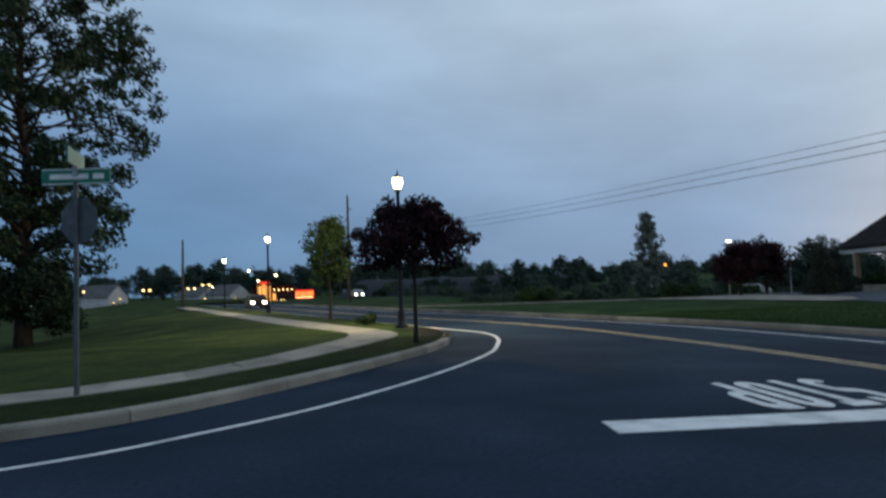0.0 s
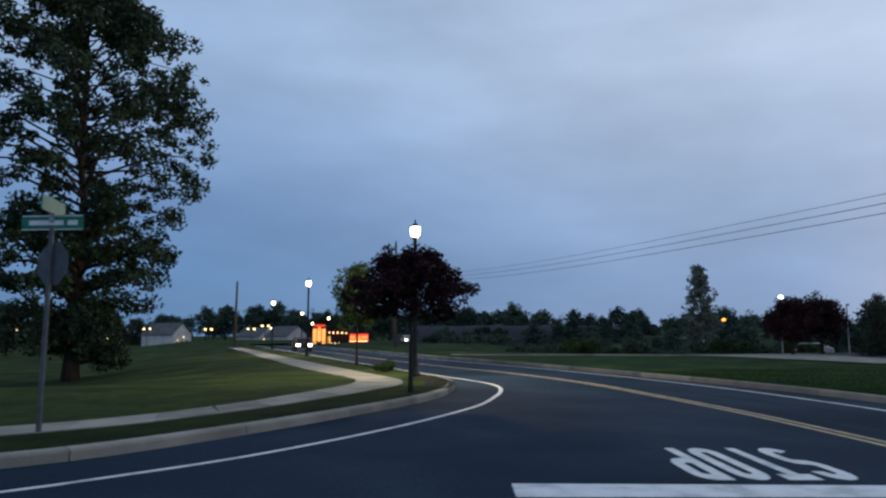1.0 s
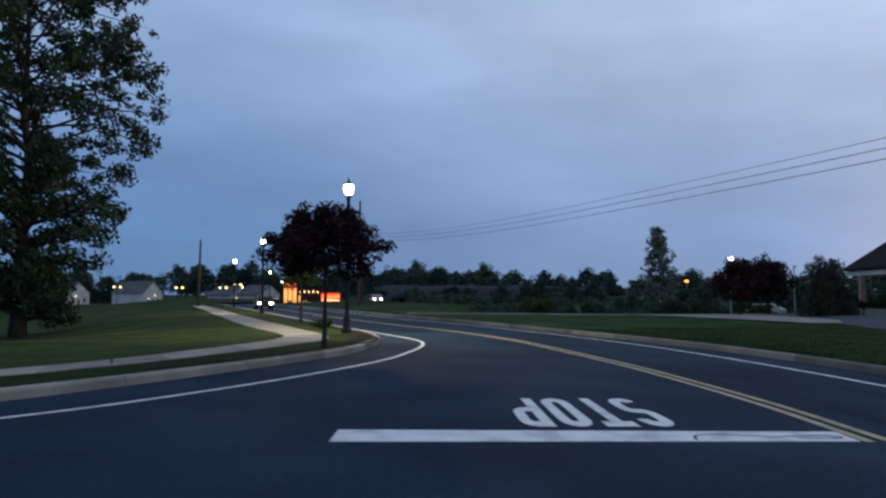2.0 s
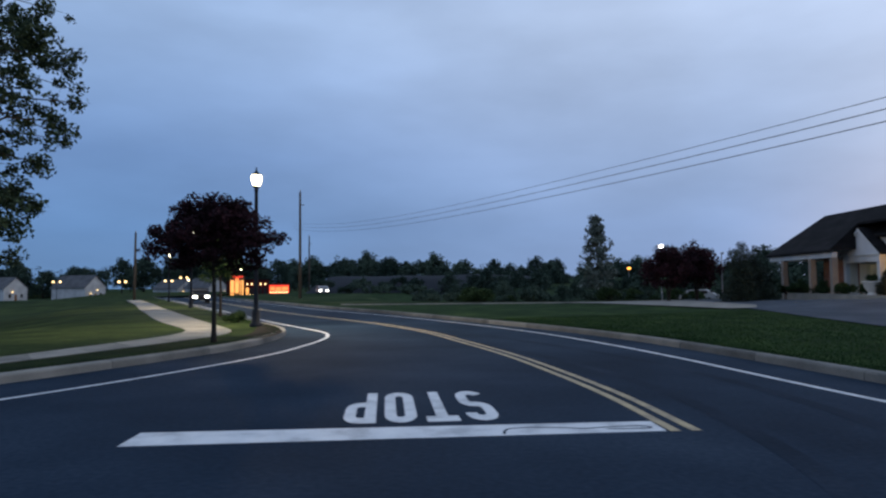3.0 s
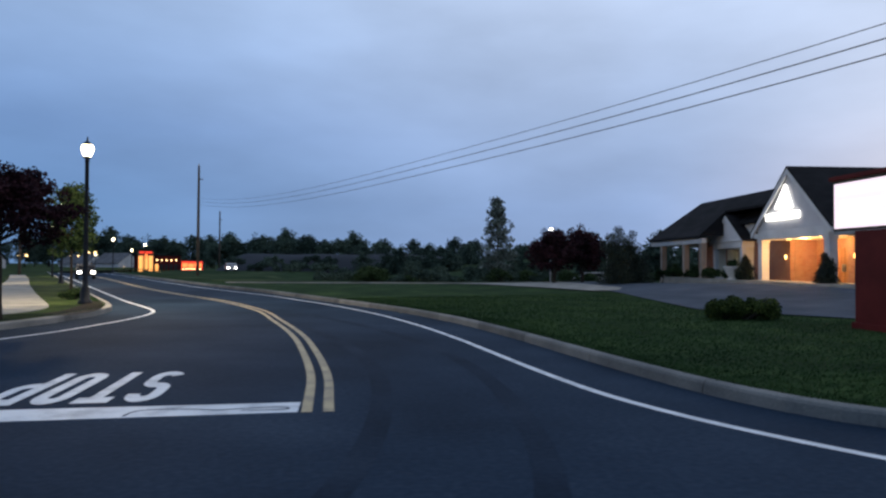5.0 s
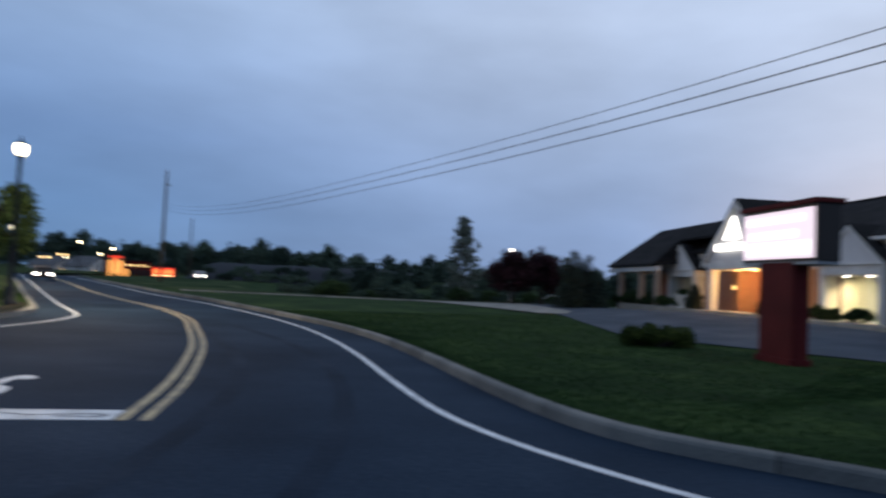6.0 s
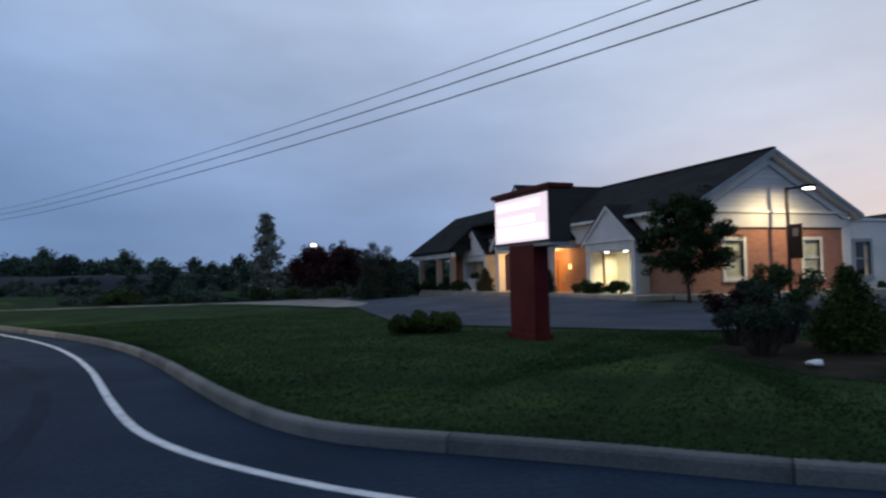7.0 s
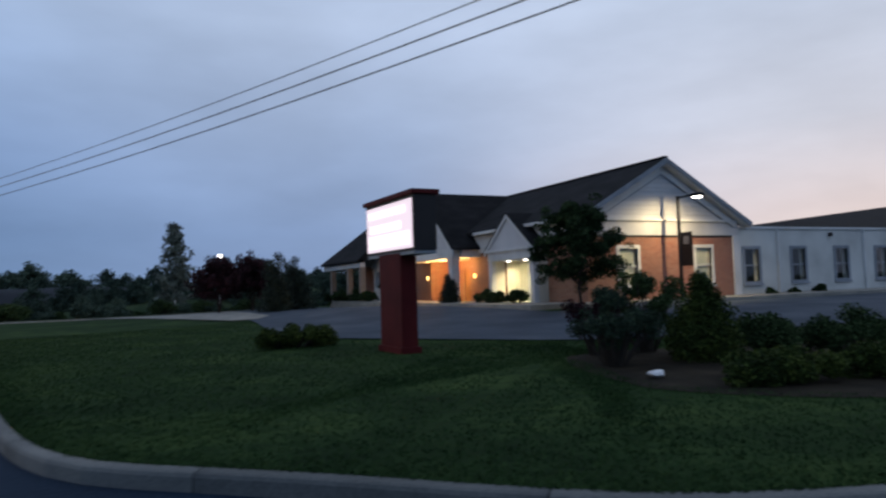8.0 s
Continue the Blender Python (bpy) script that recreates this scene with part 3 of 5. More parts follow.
for k, strokes in enumerate(letter_strokes):
    org = Vector((5.59, 8.40, 0.006)) + ux * PITCH_W * k
    for pts, closed in strokes:
        stroke(bm, pts, lambda x, y: org + ux * x + uy * y, SW, closed)
tagged(part("stop_word", bm, paint_white), "white painted word STOP in tall letters on the asphalt", "road marking", kind="structure")

for k, off in enumerate((-0.8, 0.75)):
    mark = side(smooth_line([(5.2, -3.4), (7.4, -1.2), (8.9, 2.0), (9.3, 6.0), (8.8, 10.5), (7.4, 15.0), (5.2, 19.8)], 0.5), off)
    tagged(ribbon("tyre_track", side(mark, 0.13), side(mark, -0.13), tyre_black, lambda x, y: 0.003), "faint dark tyre track on the asphalt", "road marking", kind="structure")

# pavements: slabs with joints
def pavement(name, a, b, label, lift=0.02, slab=1.5):
    root = tagged(new(name), label, "pavement", kind="structure")
    la, lb = smooth_line(a, 0.1), smooth_line(b, 0.1)
    n = max(2, int(length(la) / slab))
    for i in range(n):
        f = np.linspace((i + 0.006) / n, (i + 0.994) / n, 4)
        bm = bmesh.new()
        top, low = [], []
        for q in f:
            p, r = la[int(q * (len(la) - 1))], lb[int(q * (len(lb) - 1))]
            top.append([bm.verts.new((*s, land(*s) + lift)) for s in (p, r)])
            low.append([bm.verts.new((*s, land(*s) - 0.08)) for s in (p, r)])
        for k in range(3):
            bm.faces.new((top[k][0], top[k + 1][0], top[k + 1][1], top[k][1]))
            for e in (0, 1):
                bm.faces.new((top[k][e], top[k + 1][e], low[k + 1][e], low[k][e]))
        for k in (0, 3):
            bm.faces.new((top[k][0], top[k][1], low[k][1], low[k][0]))
        part("slab", bm, concrete, root)
    return root


pavement("pavement_left", [(-30, 2.6), (-18, 3.0), (-11, 4.3), (-8, 5.7), (-6.1, 7.2), (-4.95, 8.7), (-4.15, 10.4), (-3.5, 12.3), (-2.8, 15.2), (-2.25, 18.2), (-2.4, 20.3), (-3.5, 22.8), (-7.1, 29.3), (-12.1, 38.6), (-15.3, 44.6), (-24, 61.4), (-35, 82)],
         [(-30, 4.3), (-18, 4.7), (-12, 5.8), (-9.0, 6.7), (-7.0, 8.0), (-5.85, 9.4), (-5.1, 11.1), (-4.6, 12.9), (-4.15, 15.5), (-3.8, 18.2), (-4.0, 20.3), (-4.9, 22.4), (-8.6, 28.5), (-13.4, 37.6), (-16.8, 44), (-25.4, 60.8), (-36.4, 81.4)], "pale concrete pavement bending round the corner lawn")
verge_far = smooth_line([(-18, 2.9), (-11, 4.2), (-8, 5.6), (-6.1, 7.1), (-4.95, 8.6), (-4.15, 10.3), (-3.5, 12.2), (-2.8, 15.1), (-2.25, 18.0)], 0.3)
near_back = side(kl, KL + 0.01)
verge_near = np.array([near_back[np.argmin(np.sum((near_back - q) ** 2, axis=1))] for q in verge_far])
bm = bmesh.new()
rows = []
for p, q in zip(verge_near, verge_far):
    rows.append([bm.verts.new((*(p + (q - p) * f), land(*(p + (q - p) * f)) + 0.012)) for f in (0, 0.25, 0.5, 0.75, 1)])
for a, b in zip(rows, rows[1:]):
    for i in range(4):
        bm.faces.new((a[i], a[i + 1], b[i + 1], b[i]))
tagged(part("verge", bm, verge_grass), "dark rough grass verge between kerb and pavement", "verge", kind="structure")
pavement("pavement_right", [(-4.6, 52.2), (2, 51.9), (9, 51.9), (13, 51.9), (17, 52.1), (20.6, 52.6)], [(-4.2, 50.9), (2, 50.7), (9, 50.7), (13, 50.7), (17, 50.8), (20.6, 51.2)], "pale concrete path across the lawn to the car park", 0.05)
apron = sheet("apron", [(12.5, 50.8), (15.2, 47.4), (17.6, 42.0), (19.4, 35.2), (20.6, 34.6), (21.8, 37.6), (22.2, 46.0), (22.4, 55.4), (17.5, 52.4)], [(12, 23, 34, 56, 1.2)], lambda x, y: land(x, y) + 0.055, concrete)
tagged(apron, "pale concrete apron at the edge of the car park", "pavement", kind="structure")

LOT = [(18.6, 20.2), (20.4, 17.6), (22.2, 15.1), (24.3, 12.2), (27, 10.9), (33, 9.6), (45, 8.6), (66, 8), (66, 19.0), (41, 18.9), (31.5, 19.0), (29.6, 20.2), (29.0, 23), (29.0, 48), (28, 56), (22, 56), (20.4, 44), (20.1, 34), (19.3, 26)]
lot_poly = smooth_line(LOT + LOT[:1], 1.0)[:-1]
lot = sheet("car_park", lot_poly, [(18, 66, 8, 56, 1.6)], lambda x, y: land(x, y) + 0.035, lot_asphalt)
tagged(lot, "grey asphalt car park in front of the bank", "car park", kind="structure")
field = sheet("field", [(-5.6, 54.0), (16.5, 54.0), (20.6, 55.5), (21.5, 57.5), (60, 62), (255, 62), (255, 255), (-34, 255), (-34.6, 111), (-21.5, 84.5), (-11.3, 64.5)], [(-10, 60, 54, 90, 4), (-30, 250, 90, 250, 16)], lambda x, y: land(x, y) + 0.004 + 0.05 * ease(42, 50, y) * (1 + noise.noise((x * 0.2, y * 0.2, 3))), wild)
tagged(field, "unmown dark field with rough grass", "field", kind="structure")
bed = sheet("mulch_bed", smooth_line([(20.4, 5.1), (20.7, 6.6), (21.4, 8.4), (23.0, 9.6), (27, 8.2), (36, 6.5), (36, 1.2), (28, 1.2), (24, 2.0), (22, 2.9), (20.8, 4.1), (20.4, 5.1)], 0.6)[:-1], [(18, 36, 1, 10, 1.2)], lambda x, y: land(x, y) + 0.010, mulch)
tagged(bed, "dark mulch planting bed with shrubs", "planting bed", kind="structure")
corner_bed = sheet("corner_bed", smooth_line([(-1.4, 17.0), (-0.75, 17.0), (-0.5, 18.4), (-0.7, 20.4), (-1.8, 23.2), (-2.6, 25.2), (-3.0, 25.0), (-2.2, 22.4), (-1.5, 19.5), (-1.4, 17.0)], 0.4)[:-1], [(-5, 0, 16, 26, 0.8)], lambda x, y: land(x, y) + 0.010, mulch)
tagged(corner_bed, "dark mulch bed at the nose of the corner", "planting bed", kind="structure")

# ---------------------------------------------------------------- the bank building
BX, BY, BZ, RISE = 36.3, 34.0, 0.45, 1.032
bank = thing("bank_building", pose(BX, BY, BZ), "single-storey red brick bank with white gables and dark shingle roof", "building")


def bpart(name, bm, mat, parent=None, label="", smooth=False):
    """A part of the bank, built in world coordinates."""
    bmesh.ops.scale(bm, verts=bm.verts[:], vec=(1, 1, RISE))
    bmesh.ops.translate(bm, verts=bm.verts[:], vec=(-BX, -BY, -BZ))
    return part(name, bm, mat, parent or bank, label, smooth)


def wall_cells(bm, along, u0, u1, v0, v1, z0, z1, holes):
    """A wall with thickness along x or y, with rectangular openings (u0, u1, z0, z1) cut through it."""
    us = sorted({u0, u1, *[h[0] for h in holes], *[h[1] for h in holes]})
    zs = sorted({z0, z1, *[h[2] for h in holes], *[h[3] for h in holes]})
    for a, b in zip(us, us[1:]):
        for c, d in zip(zs, zs[1:]):
            if not any(h[0] < (a + b) / 2 < h[1] and h[2] < (c + d) / 2 < h[3] for h in holes):
                box(bm, *((a, b, v0, v1) if along == "x" else (v0, v1, a, b)), c, d)
    bmesh.ops.remove_doubles(bm, verts=bm.verts[:], dist=1e-4)


def window(x0, x1, y, z0, z1, trim, label, blinds=True):
    """A sash window in a wall that faces -y."""
    bm = bmesh.new()
    t = 0.14
    box(bm, x0 - t, x0, y - 0.05, y + 0.12, z0 - t, z1 + t)
    box(bm, x1, x1 + t, y - 0.05, y + 0.12, z0 - t, z1 + t)
    box(bm, x0, x1, y - 0.05, y + 0.12, z1, z1 + t)
    box(bm, x0, x1, y - 0.05, y + 0.12, z0 - t, z0)
    w = bpart("window", bm, trim, label=label)
    for name, bm, mat in (("sill", boxed(x0 - t - 0.05, x1 + t + 0.05, y - 0.11, y - 0.052, z0 - t - 0.05, z0 - t + 0.03), trim),
                          ("sash_bar", boxed(x0, x1, y + 0.03, y + 0.08, (z0 + z1) / 2 - 0.03, (z0 + z1) / 2 + 0.03), trim),
                          ("pane", boxed(x0, x1, y + 0.05, y + 0.056, z0, z1), glass)):
        o = bpart(name, bm, mat)
        o.parent = w
    # added dark panel: stands in for the unlit room's shade behind the glass
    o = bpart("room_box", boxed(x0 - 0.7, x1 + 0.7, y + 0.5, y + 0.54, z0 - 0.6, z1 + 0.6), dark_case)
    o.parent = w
    if blinds:
        n = int((z1 - z0) / 0.09)
        for i in range(n):
            z = z0 + (i + 0.5) * (z1 - z0) / n
            bm = bmesh.new()
            prism(bm, [(x0 + 0.02, y + 0.10, z - 0.02), (x0 + 0.02, y + 0.15, z + 0.03), (x0 + 0.02, y + 0.155, z + 0.025), (x0 + 0.02, y + 0.105, z - 0.025)], (x1 - x0 - 0.04, 0, 0))
            o = bpart("blind_slat", bm, blind)
            o.parent = w
    return w


GY = 21.57
# gable end
bm = bmesh.new()
wall_cells(bm, "x", 32.0, 40.6, GY, GY + 0.3, 0.2, 3.46, [(33.72, 34.75, 1.42, 2.98), (38.22, 39.2, 1.42, 2.98)])
bpart("gable_wall", bm, brick, label="red brick gable wall")
window(33.72, 34.75, GY, 1.42, 2.98, white_paint, "white framed window with closed blinds")
window(38.22, 39.2, GY, 1.42, 2.98, white_paint, "white framed window with closed blinds")
bpart("shadow_board", boxed(31.9, 40.9, GY - 0.03, GY + 0.3, 3.46, 3.54), dark_case, label="dark trim line under the frieze")
bpart("frieze", boxed(31.75, 41.0, GY - 0.06, GY + 0.3, 3.54, 4.15), siding, label="white frieze board")
bpart("frieze_ledge", boxed(31.5, 41.2, GY - 0.18, GY + 0.3, 4.15, 4.25, bevel=0.02), white_paint)
bpart("corner_pilaster", boxed(40.6, 41.05, GY - 0.08, GY + 0.4, 0.2, 3.54), white_paint)
z = 4.25
while z < 6.4:
    z2 = min(6.55, z + 0.2)
    h0, h1 = (6.72 - z) / 0.535, max(0.05, (6.72 - z2) / 0.535)
    bm = bmesh.new()
    prism(bm, [(BX - h0, GY - 0.026, z), (BX + h0, GY - 0.026, z), (BX + h1, GY - 0.01, z2 - 0.004), (BX - h1, GY - 0.01, z2 - 0.004)], (0, 0.2, 0))
    bpart("clapboard", bm, siding)
    z = z2


def slope_slab(bm, a, b, c, d, t=0.16):
    """A roof plane from four corners, with thickness below."""
    top = [bm.verts.new(p) for p in (a, b, c, d)]
    low = [bm.verts.new((p[0], p[1], p[2] - t)) for p in (a, b, c, d)]
    bm.faces.new(top)
    bm.faces.new(low[::-1])
    for i in range(4):
        bm.faces.new((top[i], top[(i + 1) % 4], low[(i + 1) % 4], low[i]))


RZ, PITCH = 6.95, 0.535
for sx, ex in ((-1, 4.7), (1, 5.15)):
    ez = RZ - PITCH * ex
    bm = bmesh.new()
    slope_slab(bm, (BX, GY - 0.45, RZ), (BX, 46, RZ), (BX + sx * ex, 46, ez), (BX + sx * ex, GY - 0.45, ez))
    bpart("roof", bm, shingle, label="dark asphalt shingle roof slope")
    bm = bmesh.new()
    prism(bm, [(BX, GY - 0.5, RZ - 0.03), (BX + sx * (ex + 0.05), GY - 0.5, ez - 0.06), (BX + sx * (ex + 0.05), GY - 0.5, ez - 0.27), (BX, GY - 0.5, RZ - 0.24)], (0, 0.06, 0))
    bpart("rake_board", bm, grey_trim, label="pale raking cornice")
    bm = bmesh.new()
    prism(bm, [(BX, GY - 0.44, RZ - 0.2), (BX + sx * ex, GY - 0.44, ez - 0.2), (BX + sx * ex, GY - 0.44, ez - 0.3), (BX, GY - 0.44, RZ - 0.3)], (0, 0.5, 0))
    bpart("soffit", bm, white_paint)
    bm = bmesh.new()
    prism(bm, [(BX, GY - 0.1, RZ - 0.36), (BX + sx * (ex - 0.55), GY - 0.1, RZ - 0.36 - PITCH * (ex - 0.55)), (BX + sx * (ex - 0.75), GY - 0.1, RZ - 0.68 - PITCH * (ex - 0.75)), (BX, GY - 0.1, RZ - 0.68)], (0, 0.07, 0))
    bpart("raking_frieze", bm, white_paint, label="white raking frieze board")
    bm = bmesh.new()
    prism(bm, [(BX, GY - 0.06, RZ - 0.681), (BX + sx * (ex - 0.78), GY - 0.06, RZ - 0.681 - PITCH * (ex - 0.78)), (BX + sx * (ex - 0.82), GY - 0.06, RZ - 0.75 - PITCH * (ex - 0.82)), (BX, GY - 0.06, RZ - 0.75)], (0, 0.03, 0))
    bpart("shadow_bead", bm, grey_trim)
bpart("ridge_cap", boxed(BX - 0.12, BX + 0.12, GY - 0.45, 46, RZ - 0.02, RZ + 0.04), shingle)

# front wall with its openings
FX = 32.0
bm = bmesh.new()
wall_cells(bm, "y", GY + 0.3, 50.0, FX, FX + 0.3, 0.2, 3.3, [(24.85, 28.25, 0.6, 2.75), (32.3, 37.6, 0.2, 3.1), (42.2, 45.6, 0.6, 2.75)])
bpart("front_wall", bm, brick, label="red brick front wall")
bpart("front_frieze", boxed(FX - 0.1, FX + 0.2, GY + 0.3, 50, 3.3, 4.25), white_paint, label="white frieze under the eaves")
bpart("gutter", boxed(BX - 4.82, BX - 4.7, GY - 0.4, 30.9, 4.22, 4.38, bevel=0.03), white_paint, label="white gutter")
bpart("rear_wall", boxed(40.7, 41.0, GY + 0.4, 50, 0.2, 4.0), brick)
bpart("end_wall", boxed(FX, 41.0, 50.0, 50.3, 0.2, 5.5), brick)


def bay(yc, lit):
    """Projecting bay: white pilasters, frieze and small pediment over a recessed window."""
    x = 31.15
    w = bpart("bay_frieze", boxed(x, FX + 0.2, yc - 2.1, yc + 2.1, 2.78, 3.22, bevel=0.01), white_paint, label="white bay window surround with a small pediment")
    pieces = []
    for s in (-1, 1):
        y0 = yc + s * 1.95
        pieces.append(("pilaster", boxed(x + 0.03, x + 0.3, y0 - 0.16, y0 + 0.16, 0.3, 2.78, bevel=0.01), white_paint))
        pieces.append(("cheek_wall", boxed(x + 0.3, FX, y0 - 0.1, y0 + 0.1, 0.3, 2.78), curtain_wall))
        bm = bmesh.new()
        prism(bm, [(x - 0.09, yc, 4.95), (x - 0.09, yc + s * 2.35, 3.2), (x - 0.09, yc + s * 2.35, 3.02), (x - 0.09, yc, 4.75)], (0.07, 0, 0))
        pieces.append(("rake_board", bm, white_paint))
        bm = bmesh.new()
        slope_slab(bm, (x - 0.11, yc, 5.0), (32.9, yc, 5.0), (32.9, yc + s * 2.4, 3.22), (x - 0.11, yc + s * 2.4, 3.22), 0.06)
        pieces.append(("roof", bm, shingle))
    bm = bmesh.new()
    prism(bm, [(x, yc - 2.2, 3.22), (x, yc + 2.2, 3.22), (x, yc, 4.9)], (0.12, 0, 0))
    pieces.append(("pediment", bm, siding))
    pieces.append(("ledge", boxed(x - 0.12, x + 0.1, yc - 2.25, yc + 2.25, 3.18, 3.28), white_paint))
    pieces.append(("back_panel", boxed(FX + 0.7, FX + 0.75, yc - 1.8, yc + 1.8, 0.5, 2.8), curtain_wall))
    pieces.append(("soffit", boxed(x + 0.05, FX + 0.7, yc - 1.8, yc + 1.8, 2.74, 2.78), white_paint))
    pieces.append(("sill", boxed(x + 0.05, FX + 0.3, yc - 1.8, yc + 1.8, 0.55, 0.78), white_paint))
    for s in (-1, 1):
        pieces.append(("side_panel", boxed(FX - 0.006, FX + 0.7, yc + s * 1.61 - 0.03, yc + s * 1.61 + 0.03, 0.6, 2.74), curtain_wall))
    for i in range(9):
        zz = 1.0 + i * 0.19
        pieces.append(("blind_slat", boxed(FX + 0.55, FX + 0.57, yc - 1.45, yc + 0.35, zz, zz + 0.12), blind))
    pieces.append(("mullion", boxed(FX + 0.5, FX + 0.56, yc + 0.38, yc + 0.46, 0.78, 2.74), white_paint))
    pieces.append(("pane", boxed(FX + 0.42, FX + 0.426, yc - 1.75, yc + 1.75, 0.8, 2.7), glass))
    if lit:
        for s in (-0.8, 0.8):
            bm = bmesh.new()
            lathe(bm, [(0.09, 2.70), (0.10, 2.735)], 31.6, yc + s, 10)
            pieces.append(("downlight", bm, white_glow))
            lamp("SPOT", (31.75, yc + s, 2.66 * RISE), (32.5, yc + s, 0.6), 240, (1.0, 0.83, 0.52), 0.08, 150)
    for name, bm, mat in pieces:
        o = bpart(name, bm, mat)
        o.parent = w


bay(26.6, True)
bay(43.9, False)

# entrance portico
EY, PX = 34.8, 30.35
ent = bpart("portico_beam", boxed(PX, PX + 0.5, EY - 3.5, EY + 3.5, 3.1, 3.6, bevel=0.02), white_paint, label="white portico with square columns and a tall pediment")
pieces = [("side_beam", boxed(PX + 0.5, FX, EY + s * 3.5 - 0.25, EY + s * 3.5 + 0.25, 3.1, 3.6), white_paint) for s in (-1, 1)]
for s in (-1, 1):
    y0 = EY + s * 3.25
    pieces.append(("column", boxed(PX + 0.03, PX + 0.47, y0 - 0.22, y0 + 0.22, 0.75, 2.95), white_paint))
    pieces.append(("column_base", boxed(PX - 0.03, PX + 0.53, y0 - 0.28, y0 + 0.28, 0.45, 0.75, bevel=0.02), white_paint))
    pieces.append(("capital", boxed(PX - 0.03, PX + 0.53, y0 - 0.28, y0 + 0.28, 2.95, 3.1, bevel=0.02), white_paint))
    bm = bmesh.new()
    slope_slab(bm, (PX - 0.2, EY, 6.97), (BX, EY, 6.97), (BX, EY + s * 3.95, 3.6), (PX - 0.2, EY + s * 3.95, 3.6), 0.1)
    pieces.append(("roof", bm, shingle))
    bm = bmesh.new()
    prism(bm, [(PX - 0.18, EY, 6.88), (PX - 0.18, EY + s * 3.95, 3.53), (PX - 0.18, EY + s * 3.95, 3.2), (PX - 0.18, EY, 6.55)], (0.1, 0, 0))
    pieces.append(("rake_board", bm, white_paint))
bm = bmesh.new()
prism(bm, [(PX, EY - 3.6, 3.6), (PX, EY + 3.6, 3.6), (PX, EY, 6.75)], (0.12, 0, 0))
pieces.append(("pediment", bm, siding))
bm = bmesh.new()
prism(bm, [(PX - 0.14, EY + 0.3, 6.0), (PX - 0.14, EY - 0.35, 4.75), (PX - 0.14, EY + 1.35, 4.75)], (0.1, 0, 0))
pieces.append(("lit_emblem", bm, logo_glow))
pieces.append(("lit_bar", boxed(PX - 0.14, PX - 0.04, EY - 1.0, EY + 2.3, 4.15, 4.5), logo_glow))
pieces.append(("ceiling", boxed(PX + 0.5, 33.6, EY - 3.25, EY + 3.25, 3.12, 3.18), white_paint))
pieces.append(("back_wall", boxed(33.6, 33.8, EY - 3.25, EY + 3.25, 0.4, 3.12), brick))
for s in (-1, 1):
    pieces.append(("recess_wall", boxed(FX + 0.3, 33.6, EY + s * 2.85 - 0.1, EY + s * 2.85 + 0.1, 0.4, 3.12), brick))
for s in (-1, 1):
    pieces.append(("door_leaf", boxed(33.5, 33.58, EY + s * 0.5 - 0.48, EY + s * 0.5 + 0.48, 0.5, 2.6, bevel=0.01), door_wood))
    pieces.append(("door_handle", boxed(33.4, 33.5, EY + s * 0.09 - 0.015, EY + s * 0.09 + 0.015, 1.3, 1.7), steel))
    pieces.append(("side_light", boxed(33.52, 33.58, EY + s * 1.5 - 0.4, EY + s * 1.5 + 0.4, 0.5, 2.6), glass))
    bm = bmesh.new()
    lathe(bm, [(0.03, 2.0), (0.06, 2.03), (0.06, 2.2), (0.03, 2.25)], FX - 0.12, EY + s * 3.0 - 0.35 * (s < 0) + 0.1, 8)
    pieces.append(("wall_lantern", bm, amber_glow))
for dy in (-1.9, 0, 1.9):
    bm = bmesh.new()
    lathe(bm, [(0.11, 3.06), (0.12, 3.115)], 31.4, EY + dy, 10)
    pieces.append(("downlight", bm, amber_glow))
pieces.append(("step", boxed(PX - 1.2, 33.6, EY - 4.0, EY + 4.0, 0.3, 0.47), concrete))
for name, bm, mat in pieces:
    o = bpart(name, bm, mat)
    o.parent = ent
lamp("POINT", (31.9, EY + 1.0, 2.9), (31.9, EY, 0), 330, AMBER, 0.15)
lamp("POINT", (31.5, EY - 1.9, 2.9), (31.5, EY, 0), 260, AMBER, 0.15)

# drive-through end with its own hipped roof
WX, WR, WZ = 32.5, 6.35, 3.6
HIP = [(29.4, 54.1), (35.6, 54.1)]
bm = bmesh.new()
ridge0, ridge1 = (WX, 50.8, WR), (WX, 36, WR)
for ring in (((29.4, 54.1, WZ), ridge0, (WX, 44.3, WR), (29.4, 44.3, WZ)), ((31.35, 44.3, 5.33), (WX, 44.3, WR), ridge1, (31.35, 36.0, 5.33)), ((35.6, 36.0, WZ), ridge1, ridge0, (35.6, 54.1, WZ))):
    slope_slab(bm, *ring, 0.15)
prism(bm, [(29.4, 54.1, WZ), (35.6, 54.1, WZ), ridge0], (0, -0.05, -0.15))
prism(bm, [(29.45, 44.32, WZ - 0.02), (31.35, 44.32, WZ - 0.02), (31.35, 44.32, 5.25)], (0, 0.06, 0))
bpart("hip_roof", bm, shingle, label="dark hipped shingle roof over the open porch")
bpart("porch_beam", boxed(29.6, 29.95, 44.4, 53.9, 3.1, 3.42), white_paint)
bpart("porch_beam", boxed(29.95, 35.4, 53.55, 53.9, 3.1, 3.42), white_paint)
bpart("porch_ceiling", boxed(29.95, 35.4, 50.31, 53.55, 3.34, 3.4), white_paint)
